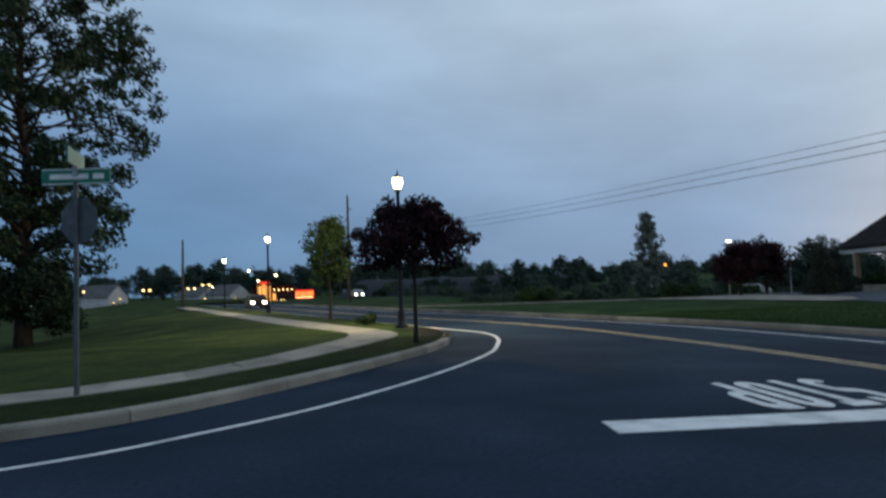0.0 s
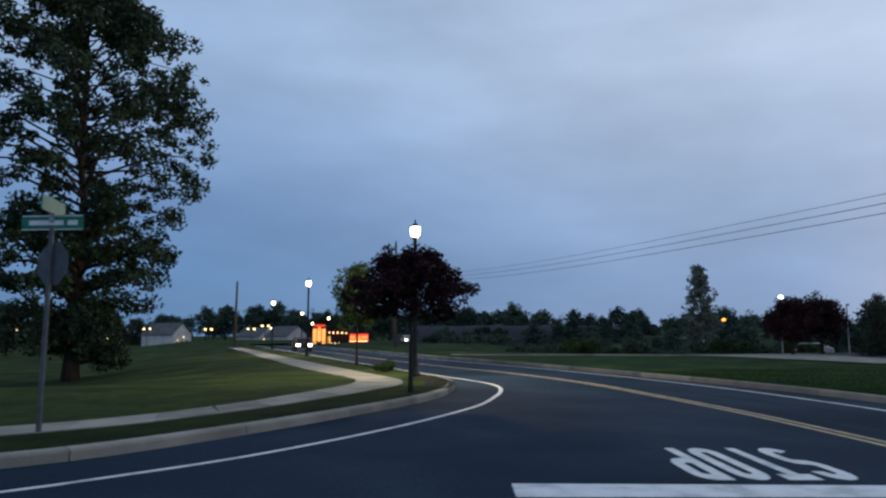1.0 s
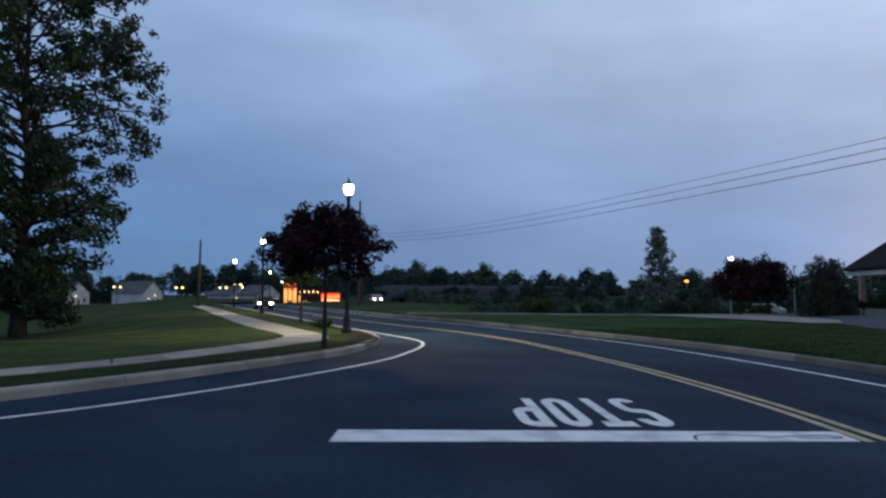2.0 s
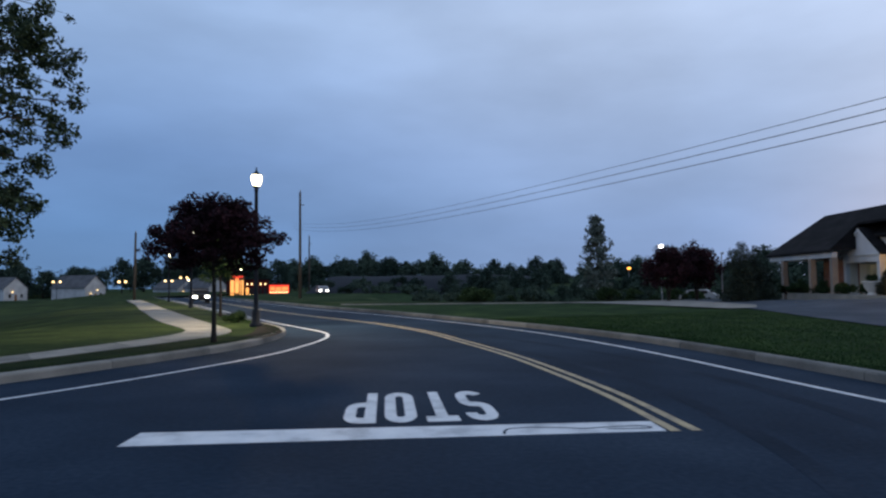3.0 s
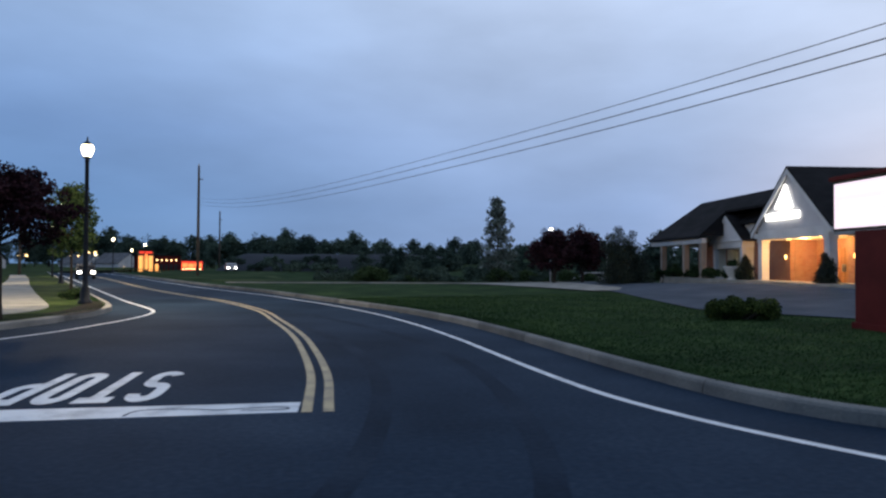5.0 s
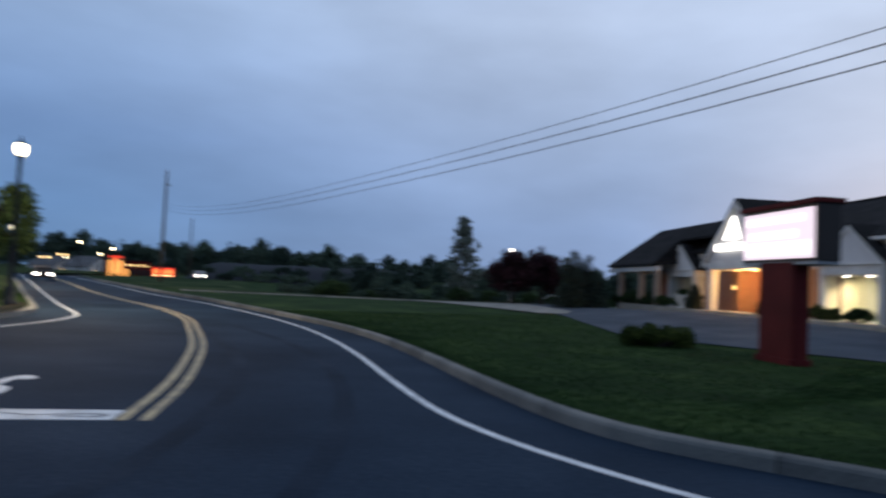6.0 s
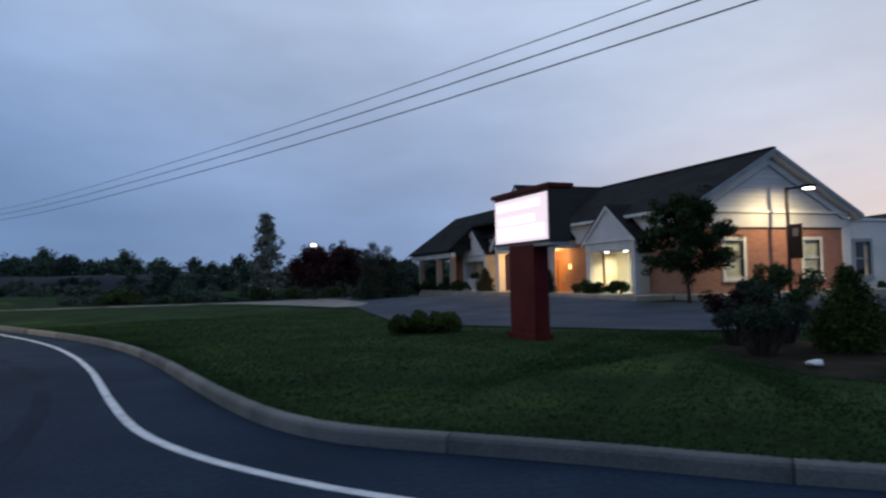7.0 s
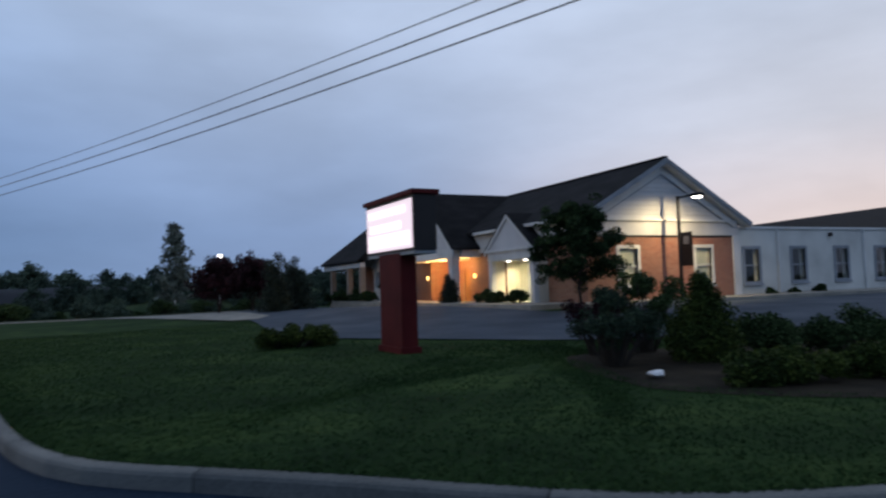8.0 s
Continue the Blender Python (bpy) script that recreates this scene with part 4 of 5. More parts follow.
for x, y in ((29.8, 51.8), (29.8, 47.5), (29.8, 44.6), (35.2, 53.7)):
    bm = bmesh.new()
    box(bm, x - 0.18, x + 0.18, y - 0.18, y + 0.18, 0.0, 3.1)
    box(bm, x - 0.24, x + 0.24, y - 0.24, y + 0.24, 0.0, 0.4)
    bpart("porch_column", bm, shaded_tan, label="porch column, tan darkened for the shade under the roof")

# pale wing
bm = bmesh.new()
wing_windows = [(41.45 + 3.36 * i, 42.42 + 3.36 * i, 1.36, 2.9) for i in range(7)]
wall_cells(bm, "x", 41.05, 67, GY + 0.05, GY + 0.35, 0.2, 3.85, wing_windows)
bpart("wing_wall", bm, stucco, label="pale stucco wing wall")
bpart("parapet_cap", boxed(41.05, 67.1, GY - 0.03, GY + 0.4, 3.85, 3.97, bevel=0.02), white_paint)
for h in wing_windows:
    window(h[0], h[1], GY + 0.05, h[2], h[3], grey_trim, "dark window in a pale surround", blinds=False)
for x in (43.78, 50.5, 57.2):
    bm = bmesh.new()
    tube(bm, [(x, GY, 0.4), (x, GY, 3.85)], [0.055, 0.055], 8)
    bpart("downspout", bm, white_paint)
bm = bmesh.new()
prism(bm, [(47.65, GY + 0.04, 3.5), (47.85, GY + 0.04, 3.5), (47.82, GY + 0.04, 3.7), (47.68, GY + 0.04, 3.7)], (0, -0.16, 0))
bpart("wall_light", bm, dark_case)
bm = bmesh.new()
slope_slab(bm, (41.2, GY + 0.4, 3.95), (75, GY + 0.4, 3.95), (75, 32.4, 6.65), (70, 32.4, 6.65), 0.12)
bpart("wing_roof", bm, shingle, label="dark low hipped roof of the wing")
bpart("wing_end", boxed(66.8, 67.1, GY, 40, 0.2, 3.9), stucco)
walkway = tagged(part("pavement_bank", boxed(31.0, 67, 19.1, GY + 0.02, 0.2, 0.80, bevel=0.02), concrete), "pale raised concrete walk along the bank wall", "pavement", kind="structure")
tagged(part("pavement_front", boxed(29.1, 32.0, GY + 0.03, 50, 0.1, 0.78, bevel=0.02), concrete), "pale concrete walk along the bank front", "pavement", kind="structure")

# ---------------------------------------------------------------- electronic sign
sign = thing("electronic_sign", pose(19.86, 13.0, 0.26, 0, 0, 2), "lit electronic message sign on a maroon metal pylon", "sign")
part("pylon", boxed(-0.2, 0.2, -0.65, 0.65, -0.1, 2.24, bevel=0.015), maroon, sign, "maroon metal pylon")
part("base_plinth", boxed(-0.26, 0.26, -0.71, 0.71, -0.12, 0.05, bevel=0.02), maroon, sign)
cab = part("cabinet", boxed(-0.2, 0.37, -1.43, 1.43, 2.24, 3.50, bevel=0.02), dark_case, sign, "dark sign cabinet")
part("cap", boxed(-0.27, 0.44, -1.50, 1.50, 3.50, 3.61, bevel=0.015), maroon, cab)
part("lower_trim", boxed(-0.19, 0.36, -1.40, 1.40, 2.17, 2.238), grey_trim, cab, "pale metal strip under the cabinet")
part("screen", boxed(-0.213, -0.202, -1.36, 1.36, 2.31, 3.42), screen_glow, cab, "bright white display")
part("text_line", boxed(-0.219, -0.214, -1.0, 1.22, 3.14, 3.30), screen_bright, cab)
for y0, y1, z0, z1 in ((-0.75, 1.1, 2.78, 2.96), (-1.2, 1.2, 2.40, 2.70)):
    part("text_block", boxed(-0.219, -0.214, y0, y1, z0, z1), screen_bright, cab)
part("rear_screen", boxed(0.372, 0.385, -1.36, 1.36, 2.31, 3.42), screen_glow, cab)
lamp("AREA", (19.55, 13.0, 3.05), (9, 12.6, 2.2), 14, (0.95, 0.85, 0.95), 1.2)

# ---------------------------------------------------------------- street lamps
def street_lamp(m, h=5.6):
    root = thing("street_lamp", m, "black post-top street lamp with a lit lantern", "street lamp", "street lamps along the road")
    bm = bmesh.new()
    lathe(bm, [(0.24, -0.05), (0.24, 0.08), (0.17, 0.14), (0.15, 0.55), (0.10, 0.65), (0.085, 0.8), (0.065, h - 0.5), (0.09, h - 0.46), (0.05, h - 0.38)])
    post = part("post", bm, black_metal, root, smooth=True)
    bm = bmesh.new()
    lathe(bm, [(0.10, h - 0.38), (0.14, h - 0.33), (0.09, h - 0.28)])
    part("cup", bm, black_metal, root)
    bm = bmesh.new()
    lathe(bm, [(0.10, h - 0.29), (0.17, h - 0.18), (0.20, h - 0.02), (0.17, h + 0.11)], seg=16)
    g = part("globe", bm, lantern_glow, root, "glowing warm globe", True)
    bm = bmesh.new()
    lathe(bm, [(0.185, h + 0.11), (0.11, h + 0.2), (0.04, h + 0.26), (0.015, h + 0.42)])
    part("cap", bm, black_metal, root)
    return root


first = street_lamp(pose(-2.53, 23.45, 0.17))
for x, y, z in ((-15.0, 48.2, 0.1), (-26.5, 70.8, -0.3), (-35.4, 121.5, -0.75), (-44.0, 138.5, -1.4), (-38.6, 116, 0.0), (-77, 200, -1.7)):
    copy_thing(first, pose(x, y, z))
lamp("POINT", (-2.53, 23.85, 5.75), (0, 0, 0), 2900, WARM, 0.22)
lamp("POINT", (-15.0, 48.6, 5.65), (0, 0, 0), 2300, WARM, 0.22)
lamp("POINT", (-26.5, 71.2, 5.3), (0, 0, 0), 2000, WARM, 0.22)

# car park lamp in front of the gable
cp = thing("parking_lamp", pose(36.3, 20.55, 0.66), "dark car park lamp with a lit flat head and a banner", "street lamp")
part("pole", boxed(-0.06, 0.06, -0.06, 0.06, -0.05, 4.65, bevel=0.01), black_metal, cp)
part("arm", boxed(-0.03, 0.03, -0.9, -0.06, 4.54, 4.62), black_metal, cp)
head = part("head", boxed(-0.17, 0.17, -1.4, -0.86, 4.50, 4.64, bevel=0.03), black_metal, cp)
part("lens", boxed(-0.13, 0.13, -1.3, -0.98, 4.44, 4.498), white_glow, head)
part("banner", boxed(-0.02, 0.02, -0.72, -0.1, 1.55, 3.0), dark_case, cp, "dark hanging banner")
part("banner_mark", boxed(-0.03, -0.021, -0.55, -0.25, 2.5, 2.85), steel, cp)
part("banner_arm", boxed(-0.015, 0.015, -0.74, -0.06, 3.0, 3.03), black_metal, cp)
lamp("SPOT", (36.3, 19.4, 5.04), (36.3, 20.25, 3.6), 800, (1.0, 0.78, 0.44), 0.08, 150)

# ---------------------------------------------------------------- street-name post
post = thing("street_sign", pose(-5.88, 7.5, 0.16, 0, 0, 3), "steel post with green street-name blades and a stop sign seen edge-on", "street sign")
bm = bmesh.new()
box(bm, -0.03, 0.03, -0.03, 0.03, -0.1, 3.34)
part("post", bm, shaded_steel, post)
b1 = part("name_blade", boxed(-0.53, 0.53, -0.012, 0.012, 3.27, 3.53, bevel=0.004), sign_green, post, "green name blade")
part("blade_border", boxed(-0.52, 0.52, -0.0135, -0.0125, 3.505, 3.52), litter_white, b1)
part("blade_border", boxed(-0.52, 0.52, -0.0135, -0.0125, 3.28, 3.295), litter_white, b1)
for x0, x1 in ((-0.40, 0.20), (0.27, 0.44)):
    part("lettering_bar", boxed(x0, x1, -0.0145, -0.0125, 3.36, 3.44), litter_white, b1)
bm = boxed(-0.012, 0.012, -0.50, 0.50, 3.55, 3.80, bevel=0.004)
bmesh.ops.rotate(bm, verts=bm.verts[:], matrix=Matrix.Rotation(radians(14), 3, "Z"))
part("cross_blade", bm, sign_green, post, "green name blade")
part("blade_bracket", boxed(-0.04, 0.04, -0.04, 0.04, 3.40, 3.56), steel, post)
bm = bmesh.new()
r = 0.38
ring = [(0, r * math.cos(math.pi / 8 + i * math.pi / 4), 2.72 + r * math.sin(math.pi / 8 + i * math.pi / 4)) for i in range(8)]
prism(bm, ring, (0.004, 0, 0))
bmesh.ops.rotate(bm, verts=bm.verts[:], matrix=Matrix.Rotation(radians(72), 3, "Z"))
bmesh.ops.translate(bm, verts=bm.verts[:], vec=(0.02, 0.045, 0))
part("stop_plate", bm, shaded_steel, post, "bare metal back of an octagonal plate")

# ---------------------------------------------------------------- trees
oak = tree("oak_tree", pose(-27.0, 38.0, -1.25), "tall broad oak with dark leaves and low limbs", 28, 1.2,
           [(0.8, 3.6), (2.2, 3.7), (4.2, 3.9), (5.6, 6.3), (6.8, 7.0), (8.5, 6.0), (10.3, 5.8), (11.8, 7.8), (13.7, 8.8), (15.5, 9.0), (17.5, 10.0), (20.5, 9.6), (22.5, 6.8), (25, 5.0), (28, 1.4)], 60000, 0.165, oak_leaf, 5, 0.42, 1, 140, 0.85, 0.12, flat=0.8)
plum = tree("plum_tree", pose(-1.36, 15.95, 0.16), "small dark purple-leaved plum tree on a slim trunk", 3.75, 1.95,
            [(1.6, 0.6), (2.0, 1.45), (2.5, 1.95), (3.0, 1.75), (3.75, 0.8)], 22000, 0.05, plum_leaf, 11, 0.065, 1, 64, 0.25, 0.25)
tree("plum_tree", pose(21.0, 52, 0.15), "larger purple-leaved plum tree beside the car park", 3.7, 1.2, [(1.3, 1.5), (2.0, 2.3), (2.8, 2.2), (3.3, 1.5), (3.7, 0.5)], 9000, 0.11, plum_leaf, 12, 0.09, 2, 30, 0.6, 0.3)
tree("plum_tree", pose(23.8, 54, 0.15), "larger purple-leaved plum tree beside the car park", 4.0, 1.2, [(1.3, 1.3), (2.2, 2.1), (3.0, 2.1), (3.6, 1.4), (4.0, 0.5)], 8000, 0.11, plum_leaf, 13, 0.09, 2, 28, 0.6, 0.3)
tree("poplar_tree", pose(19.7, 74.5, -0.9), "slim pointed tree rising above the scrub", 10.5, 1.2, [(1.1, 1.6), (3, 2.0), (5.4, 1.8), (7, 1.35), (8.6, 0.7), (10.5, 0.1)], 5200, 0.15, silver_leaf, 14, 0.14, 1, 44, 0.55, 0.6)
tree("maple_tree", pose(29.9, 19.3, 0.6), "small dark green ornamental tree before the bank wall", 3.9, 0.9, [(0.7, 0.9), (1.3, 1.6), (1.9, 1.7), (2.6, 1.9), (3.2, 1.5), (3.9, 0.8)], 27000, 0.06, green_leaf, 15, 0.06, 1, 44, 0.34, 0.35)
tree("ash_tree", pose(-7.1, 32.4, 0.17), "young green street tree behind the lamp", 5.1, 2.0, [(1.9, 0.6), (2.9, 1.2), (4.0, 1.1), (5.1, 0.35)], 7000, 0.085, green_leaf, 16, 0.07, 1, 34, 0.42, 0.4)


def columnar(m, label, h, r, seed, leaves=7000, group=""):
    rng = random.Random(seed)
    blobs = [(rng.uniform(-0.4, 0.4) * r, rng.uniform(-0.4, 0.4) * r, h * f, r * (1.05 - 0.85 * f) * rng.uniform(0.75, 1.15) + 0.1) for f in np.linspace(0.06, 0.96, 16)]
    return bush(m, label, blobs, leaves * 2, 0.055, evergreen, seed, group, "tree", "arborvitae")


columnar(pose(23.7, 45, 0.2), "tall narrow dark evergreen at the car park edge", 4.1, 1.1, 21)
columnar(pose(25.4, 46.5, 0.2), "dark evergreen beside a taller one", 3.8, 1.3, 22)
columnar(pose(30.0, 31.0, 0.75), "small clipped conical evergreen beside the entrance", 1.5, 0.45, 23, 2500)
columnar(pose(29.75, 38.75, 0.75), "small clipped conical evergreen beside the entrance", 1.5, 0.45, 24, 2500)

urn = thing("planter_urn", pose(29.6, 39.9, 0.78), "large pale round planter with a green plant by the entrance", "planter")
bm = bmesh.new()
lathe(bm, [(0.30, -0.1), (0.32, 0.06), (0.24, 0.12), (0.28, 0.2), (0.46, 0.5), (0.52, 0.72), (0.57, 0.76), (0.57, 0.82), (0.48, 0.82), (0.46, 0.74)], seg=20)
part("bowl", bm, stucco, urn, smooth=True)
urn_plant = new("foliage", leaf_mesh("foliage", [(0, 0, 0.9), (0.15, 0.1, 1.1), (-0.15, 0.05, 1.05)], [0.32, 0.22, 0.22], 900, 0.05, green_leaf, 0.8, 77))
urn_plant.parent = urn

# shrubs of the planting bed
rng = random.Random(3)
bush(pose(21.7, 7.4, 0.2), "loose dark shrub with thin stems in the mulch bed", blob_set(rng, 30, 0.7, 0.65, 1.6, 0.2), 9240, 0.026, oak_leaf, 31)
bush(pose(23.6, 7.2, 0.2), "rounded green conifer shrub in the mulch bed", [(rng.uniform(-0.4, 0.4) * (1.1 - f), rng.uniform(-0.4, 0.4) * (1.1 - f), 1.5 * f, 0.58 * (1.05 - f) + 0.14) for f in np.linspace(0.08, 1, 24)], 24200, 0.031, conifer_leaf, 32)
bush(pose(23.7, 8.8, 0.2), "tall open shrub with thin stems in the bed", blob_set(rng, 20, 0.8, 0.6, 2.2, 0.24), 6600, 0.034, green_leaf, 33)
bush(pose(22.6, 9.0, 0.2), "tall open shrub with thin stems in the bed", blob_set(rng, 16, 0.6, 0.5, 1.8, 0.22), 4400, 0.034, plum_leaf, 40)
bush(pose(24.9, 6.9, 0.2), "low green shrub in the mulch bed", blob_set(rng, 16, 0.6, 0.55, 0.85, 0.28), 9900, 0.031, green_leaf, 34)
bush(pose(26.2, 6.2, 0.2), "low green shrub in the mulch bed", blob_set(rng, 16, 0.7, 0.6, 0.9, 0.3), 9900, 0.031, green_leaf, 35)
bush(pose(27.8, 5.6, 0.2), "low green shrub in the mulch bed", blob_set(rng, 16, 0.7, 0.6, 0.9, 0.3), 9900, 0.031, green_leaf, 41)
bush(pose(22.4, 4.6, 0.2), "low spreading juniper in the mulch bed", blob_set(rng, 22, 1.0, 0.7, 0.4, 0.24), 13200, 0.031, conifer_leaf, 36)
bush(pose(24.0, 3.9, 0.2), "low spreading juniper in the mulch bed", blob_set(rng, 22, 1.2, 0.7, 0.45, 0.26), 13200, 0.031, conifer_leaf, 37)
bush(pose(18.05, 16.4, 0.15), "low clump of ornamental grass-like shrub on the lawn", blob_set(rng, 24, 1.1, 0.7, 0.62, 0.28), 15400, 0.037, conifer_leaf, 38)
for i, (x, y, s) in enumerate(((30.6, 28.2, 1.0), (30.6, 27.0, 0.9), (30.7, 25.3, 1.0), (30.4, 41.5, 1.1), (29.6, 45.8, 1.3), (29.5, 48.5, 1.4), (29.3, 50.2, 1.2), (29.8, 43.2, 1.2), (42.5, 21.1, 0.5), (44.2, 21.1, 0.5), (46.2, 21.1, 0.6))):
    bush(pose(x, y, 0.7), "low rounded foundation shrub against the bank", blob_set(rng, 10, 0.5 * s, 0.5 * s, 0.75 * s, 0.25 * s), 2200, 0.06, green_leaf, 50 + i, "foundation shrubs of the bank")
litter = bmesh.new()
bmesh.ops.create_icosphere(litter, subdivisions=2, radius=0.11)
for v in litter.verts:
    v.co += 0.05 * Vector(noise.noise_vector(v.co * 7))
    v.co.z = max(-0.06, v.co.z * 0.55)
    v.co.x *= 1.3
lt = part("plastic_bag", litter, litter_white)
lt.matrix_world = pose(21.15, 5.75, 0.25)
tagged(lt, "crumpled white plastic bag lying on the mulch", "litter")

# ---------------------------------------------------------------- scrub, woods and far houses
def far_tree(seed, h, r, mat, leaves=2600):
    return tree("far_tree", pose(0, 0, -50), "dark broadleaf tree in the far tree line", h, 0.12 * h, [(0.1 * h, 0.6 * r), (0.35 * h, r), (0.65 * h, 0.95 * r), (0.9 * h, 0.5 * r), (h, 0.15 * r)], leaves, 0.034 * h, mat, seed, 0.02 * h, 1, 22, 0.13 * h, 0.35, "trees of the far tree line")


protos = [far_tree(101, 9, 3.8, hazed_leaf), far_tree(102, 8, 3.4, hazed_leaf), far_tree(103, 9.5, 4.2, hazed_leaf), far_tree(104, 7, 4.0, hazed_leaf)]
spots = []
rt = random.Random(8)


def row(x0, y0, x1, y1, n, lo, hi, jitter=4):
    for i in range(n):
        f = (i + rt.random()) / n
        spots.append((x0 + (x1 - x0) * f + rt.uniform(-jitter, jitter), y0 + (y1 - y0) * f + rt.uniform(-jitter, jitter), rt.uniform(lo, hi)))


row(-310, 195, -80, 270, 84, 1.0, 1.45)
row(-95, 262, -22, 205, 34, 0.85, 1.2)
row(-24, 187, 75, 185, 60, 0.7, 1.05)
row(2, 128, 30, 112, 18, 0.4, 0.6)
row(8, 120, 60, 92, 26, 0.34, 0.58)
row(30, 90, 75, 78, 20, 0.5, 0.74)
row(2, 92, 24, 98, 10, 0.25, 0.4)
row(60, 110, 170, 70, 24, 0.6, 0.9)
row(-75, 95, -130, 70, 14, 0.6, 0.9)
for i, (x, y, s) in enumerate(spots):
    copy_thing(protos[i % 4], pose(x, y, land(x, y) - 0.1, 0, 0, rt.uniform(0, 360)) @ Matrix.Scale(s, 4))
for p in protos:
    for o in list(p.children_recursive) + [p]:
        bpy.data.objects.remove(o)
shrub_protos = [bush(pose(0, 0, -50), "wild shrub in the unmown field", blob_set(rt, 18, 1.5, 1.3, 2.0, 0.6), 1800, 0.13, m, 120 + k, "wild shrubs of the field", name="wild_shrub") for k, m in enumerate((hazed_leaf, green_leaf, hazed_leaf))]
for i in range(95):
    x, y = rt.uniform(-1, 60), rt.uniform(55, 96)
    if x < 4 - 0.5 * (y - 40) + 6 or (19 < x < 45 and y < 58):
        continue
    copy_thing(shrub_protos[i % 3], pose(x, y, land(x, y), 0, 0, rt.uniform(0, 360)) @ Matrix.Scale(rt.uniform(0.35, 0.95) * (0.5 + 0.006 * y), 4))
for p in shrub_protos:
    for o in list(p.children_recursive) + [p]:
        bpy.data.objects.remove(o)

# embankment behind the field: dark earth towards the road, overgrown further along
def embankment(name, x0, x1, prof, e0, e1, mat, label):
    bm = bmesh.new()
    rows = []
    for x in np.linspace(x0, x1, 60):
        e = ease(*e0, x) * (1 - ease(*e1, x))
        rows.append([bm.verts.new((x, y + 3 * noise.noise((x * 0.05, y, 0)), max(-1.9, -1.9 + (z + 1.9) * e + 0.5 * noise.noise((x * 0.08, y * 0.1, 1)) * (z > -1)))) for y, z in prof])
    for a, b in zip(rows, rows[1:]):
        for i in range(len(prof) - 1):
            bm.faces.new((a[i], a[i + 1], b[i + 1], b[i]))
    tagged(part(name, bm, mat, smooth=True), label, "embankment", kind="structure")


embankment("embankment_earth", -32, 30, ((128, -1.9), (134, 1.2), (142, 3.0), (150, 3.7), (165, 3.7), (180, -1.9)), (-32, -24), (20, 30), bank_earth, "long dark grey earth embankment behind the field")
embankment("embankment_scrub", -2, 95, ((102, -1.9), (110, 0.6), (120, 2.0), (130, 2.6), (145, 2.6), (160, -1.9)), (-2, 22), (70, 95), wild, "low overgrown bank behind the field")


def house(m, w, d, h, roof_h, label, lights):
    root = thing("house", m, label, "house", "far houses")
    bm = bmesh.new()
    prism(bm, [(-w / 2, -d / 2, -0.1), (w / 2, -d / 2, -0.1), (w / 2, -d / 2, h), (0, -d / 2, h + roof_h), (-w / 2, -d / 2, h)], (0, d, 0))
    part("wall", bm, house_wall, root)
    for s in (-1, 1):
        bm = bmesh.new()
        k = roof_h / (w / 2)
        slope_slab(bm, (0, -d / 2 - 0.3, h + roof_h + 0.2), (0, d / 2 + 0.3, h + roof_h + 0.2), (s * (w / 2 + 0.4), d / 2 + 0.3, h + 0.2 - 0.4 * k), (s * (w / 2 + 0.4), -d / 2 - 0.3, h + 0.2 - 0.4 * k), 0.15)
        part("roof", bm, house_roof, root)
    for x in (-w * 0.25, w * 0.25):
        win = part("window", boxed(x - 0.55, x + 0.55, -d / 2 - 0.06, -d / 2 - 0.01, 1.0, 2.3), white_paint, root)
        part("pane", boxed(x - 0.47, x + 0.47, -d / 2 - 0.07, -d / 2 - 0.061, 1.08, 2.22), dark_case, win)
    part("door", boxed(-0.45, 0.45, -d / 2 - 0.06, -d / 2 - 0.012, 0, 2.05), door_wood, root)
    for x, z in lights:
        bm = bmesh.new()
        lathe(bm, [(0.05, z - 0.14), (0.19, z - 0.08), (0.21, z + 0.1), (0.05, z + 0.18)], x, -d / 2 - 0.35, 8)
        part("porch_light", bm, porch_glow, root)
    return root


house(pose(-143.5, 214, -2.1, 0, 0, 78), 9, 12, 4.0, 3.4, "small pale house with lit porch lamp", [(-1.5, 2.9)])
house(pose(-124.8, 226, -2.1, 0, 0, 78), 9.5, 13, 4.2, 3.8, "small pale house with lit porch lamps", [(-2.6, 2.0), (0.6, 3.2)])
house(pose(-84, 233, -2.1, 0, 0, 60), 9, 12, 3.6, 3.2, "pale house near the road bend with lit windows", [(-2.5, 2.2), (2.2, 2.2)])
house(pose(-97, 238, -2.1, 0, 0, 64), 9, 12, 3.4, 3.0, "pale house behind the twin lamps", [(-2.2, 2.4), (1.8, 2.4)])


def twin_lamp(m, glow):
    root = thing("twin_lamp", m, "tall post with two lit lamp heads", "street lamp", "twin lamps near the houses")
    bm = bmesh.new()
    tube(bm, [(0, 0, -0.2), (0, 0, 5.3)], [0.1, 0.07], 6)
    part("post", bm, black_metal, root)
    for s in (-1.0, 1.0):
        part("arm", boxed(min(0, s), max(0, s), -0.04, 0.04, 5.2, 5.3), black_metal, root)
        bm = bmesh.new()
        lathe(bm, [(0.12, 5.15), (0.36, 5.3), (0.4, 5.6), (0.12, 5.75)], s, 0, 8)
        part("globe", bm, glow, root)
    return root


tl = twin_lamp(pose(-97.3, 200.8, -1.9), porch_glow)
for x, y, z in ((-87.5, 222, -0.6), (-89.5, 215, -1.7), (-124.6, 213, -1.6), (-170.5, 213, -2.0)):
    copy_thing(tl, pose(x, y, z, 0, 0, 12))

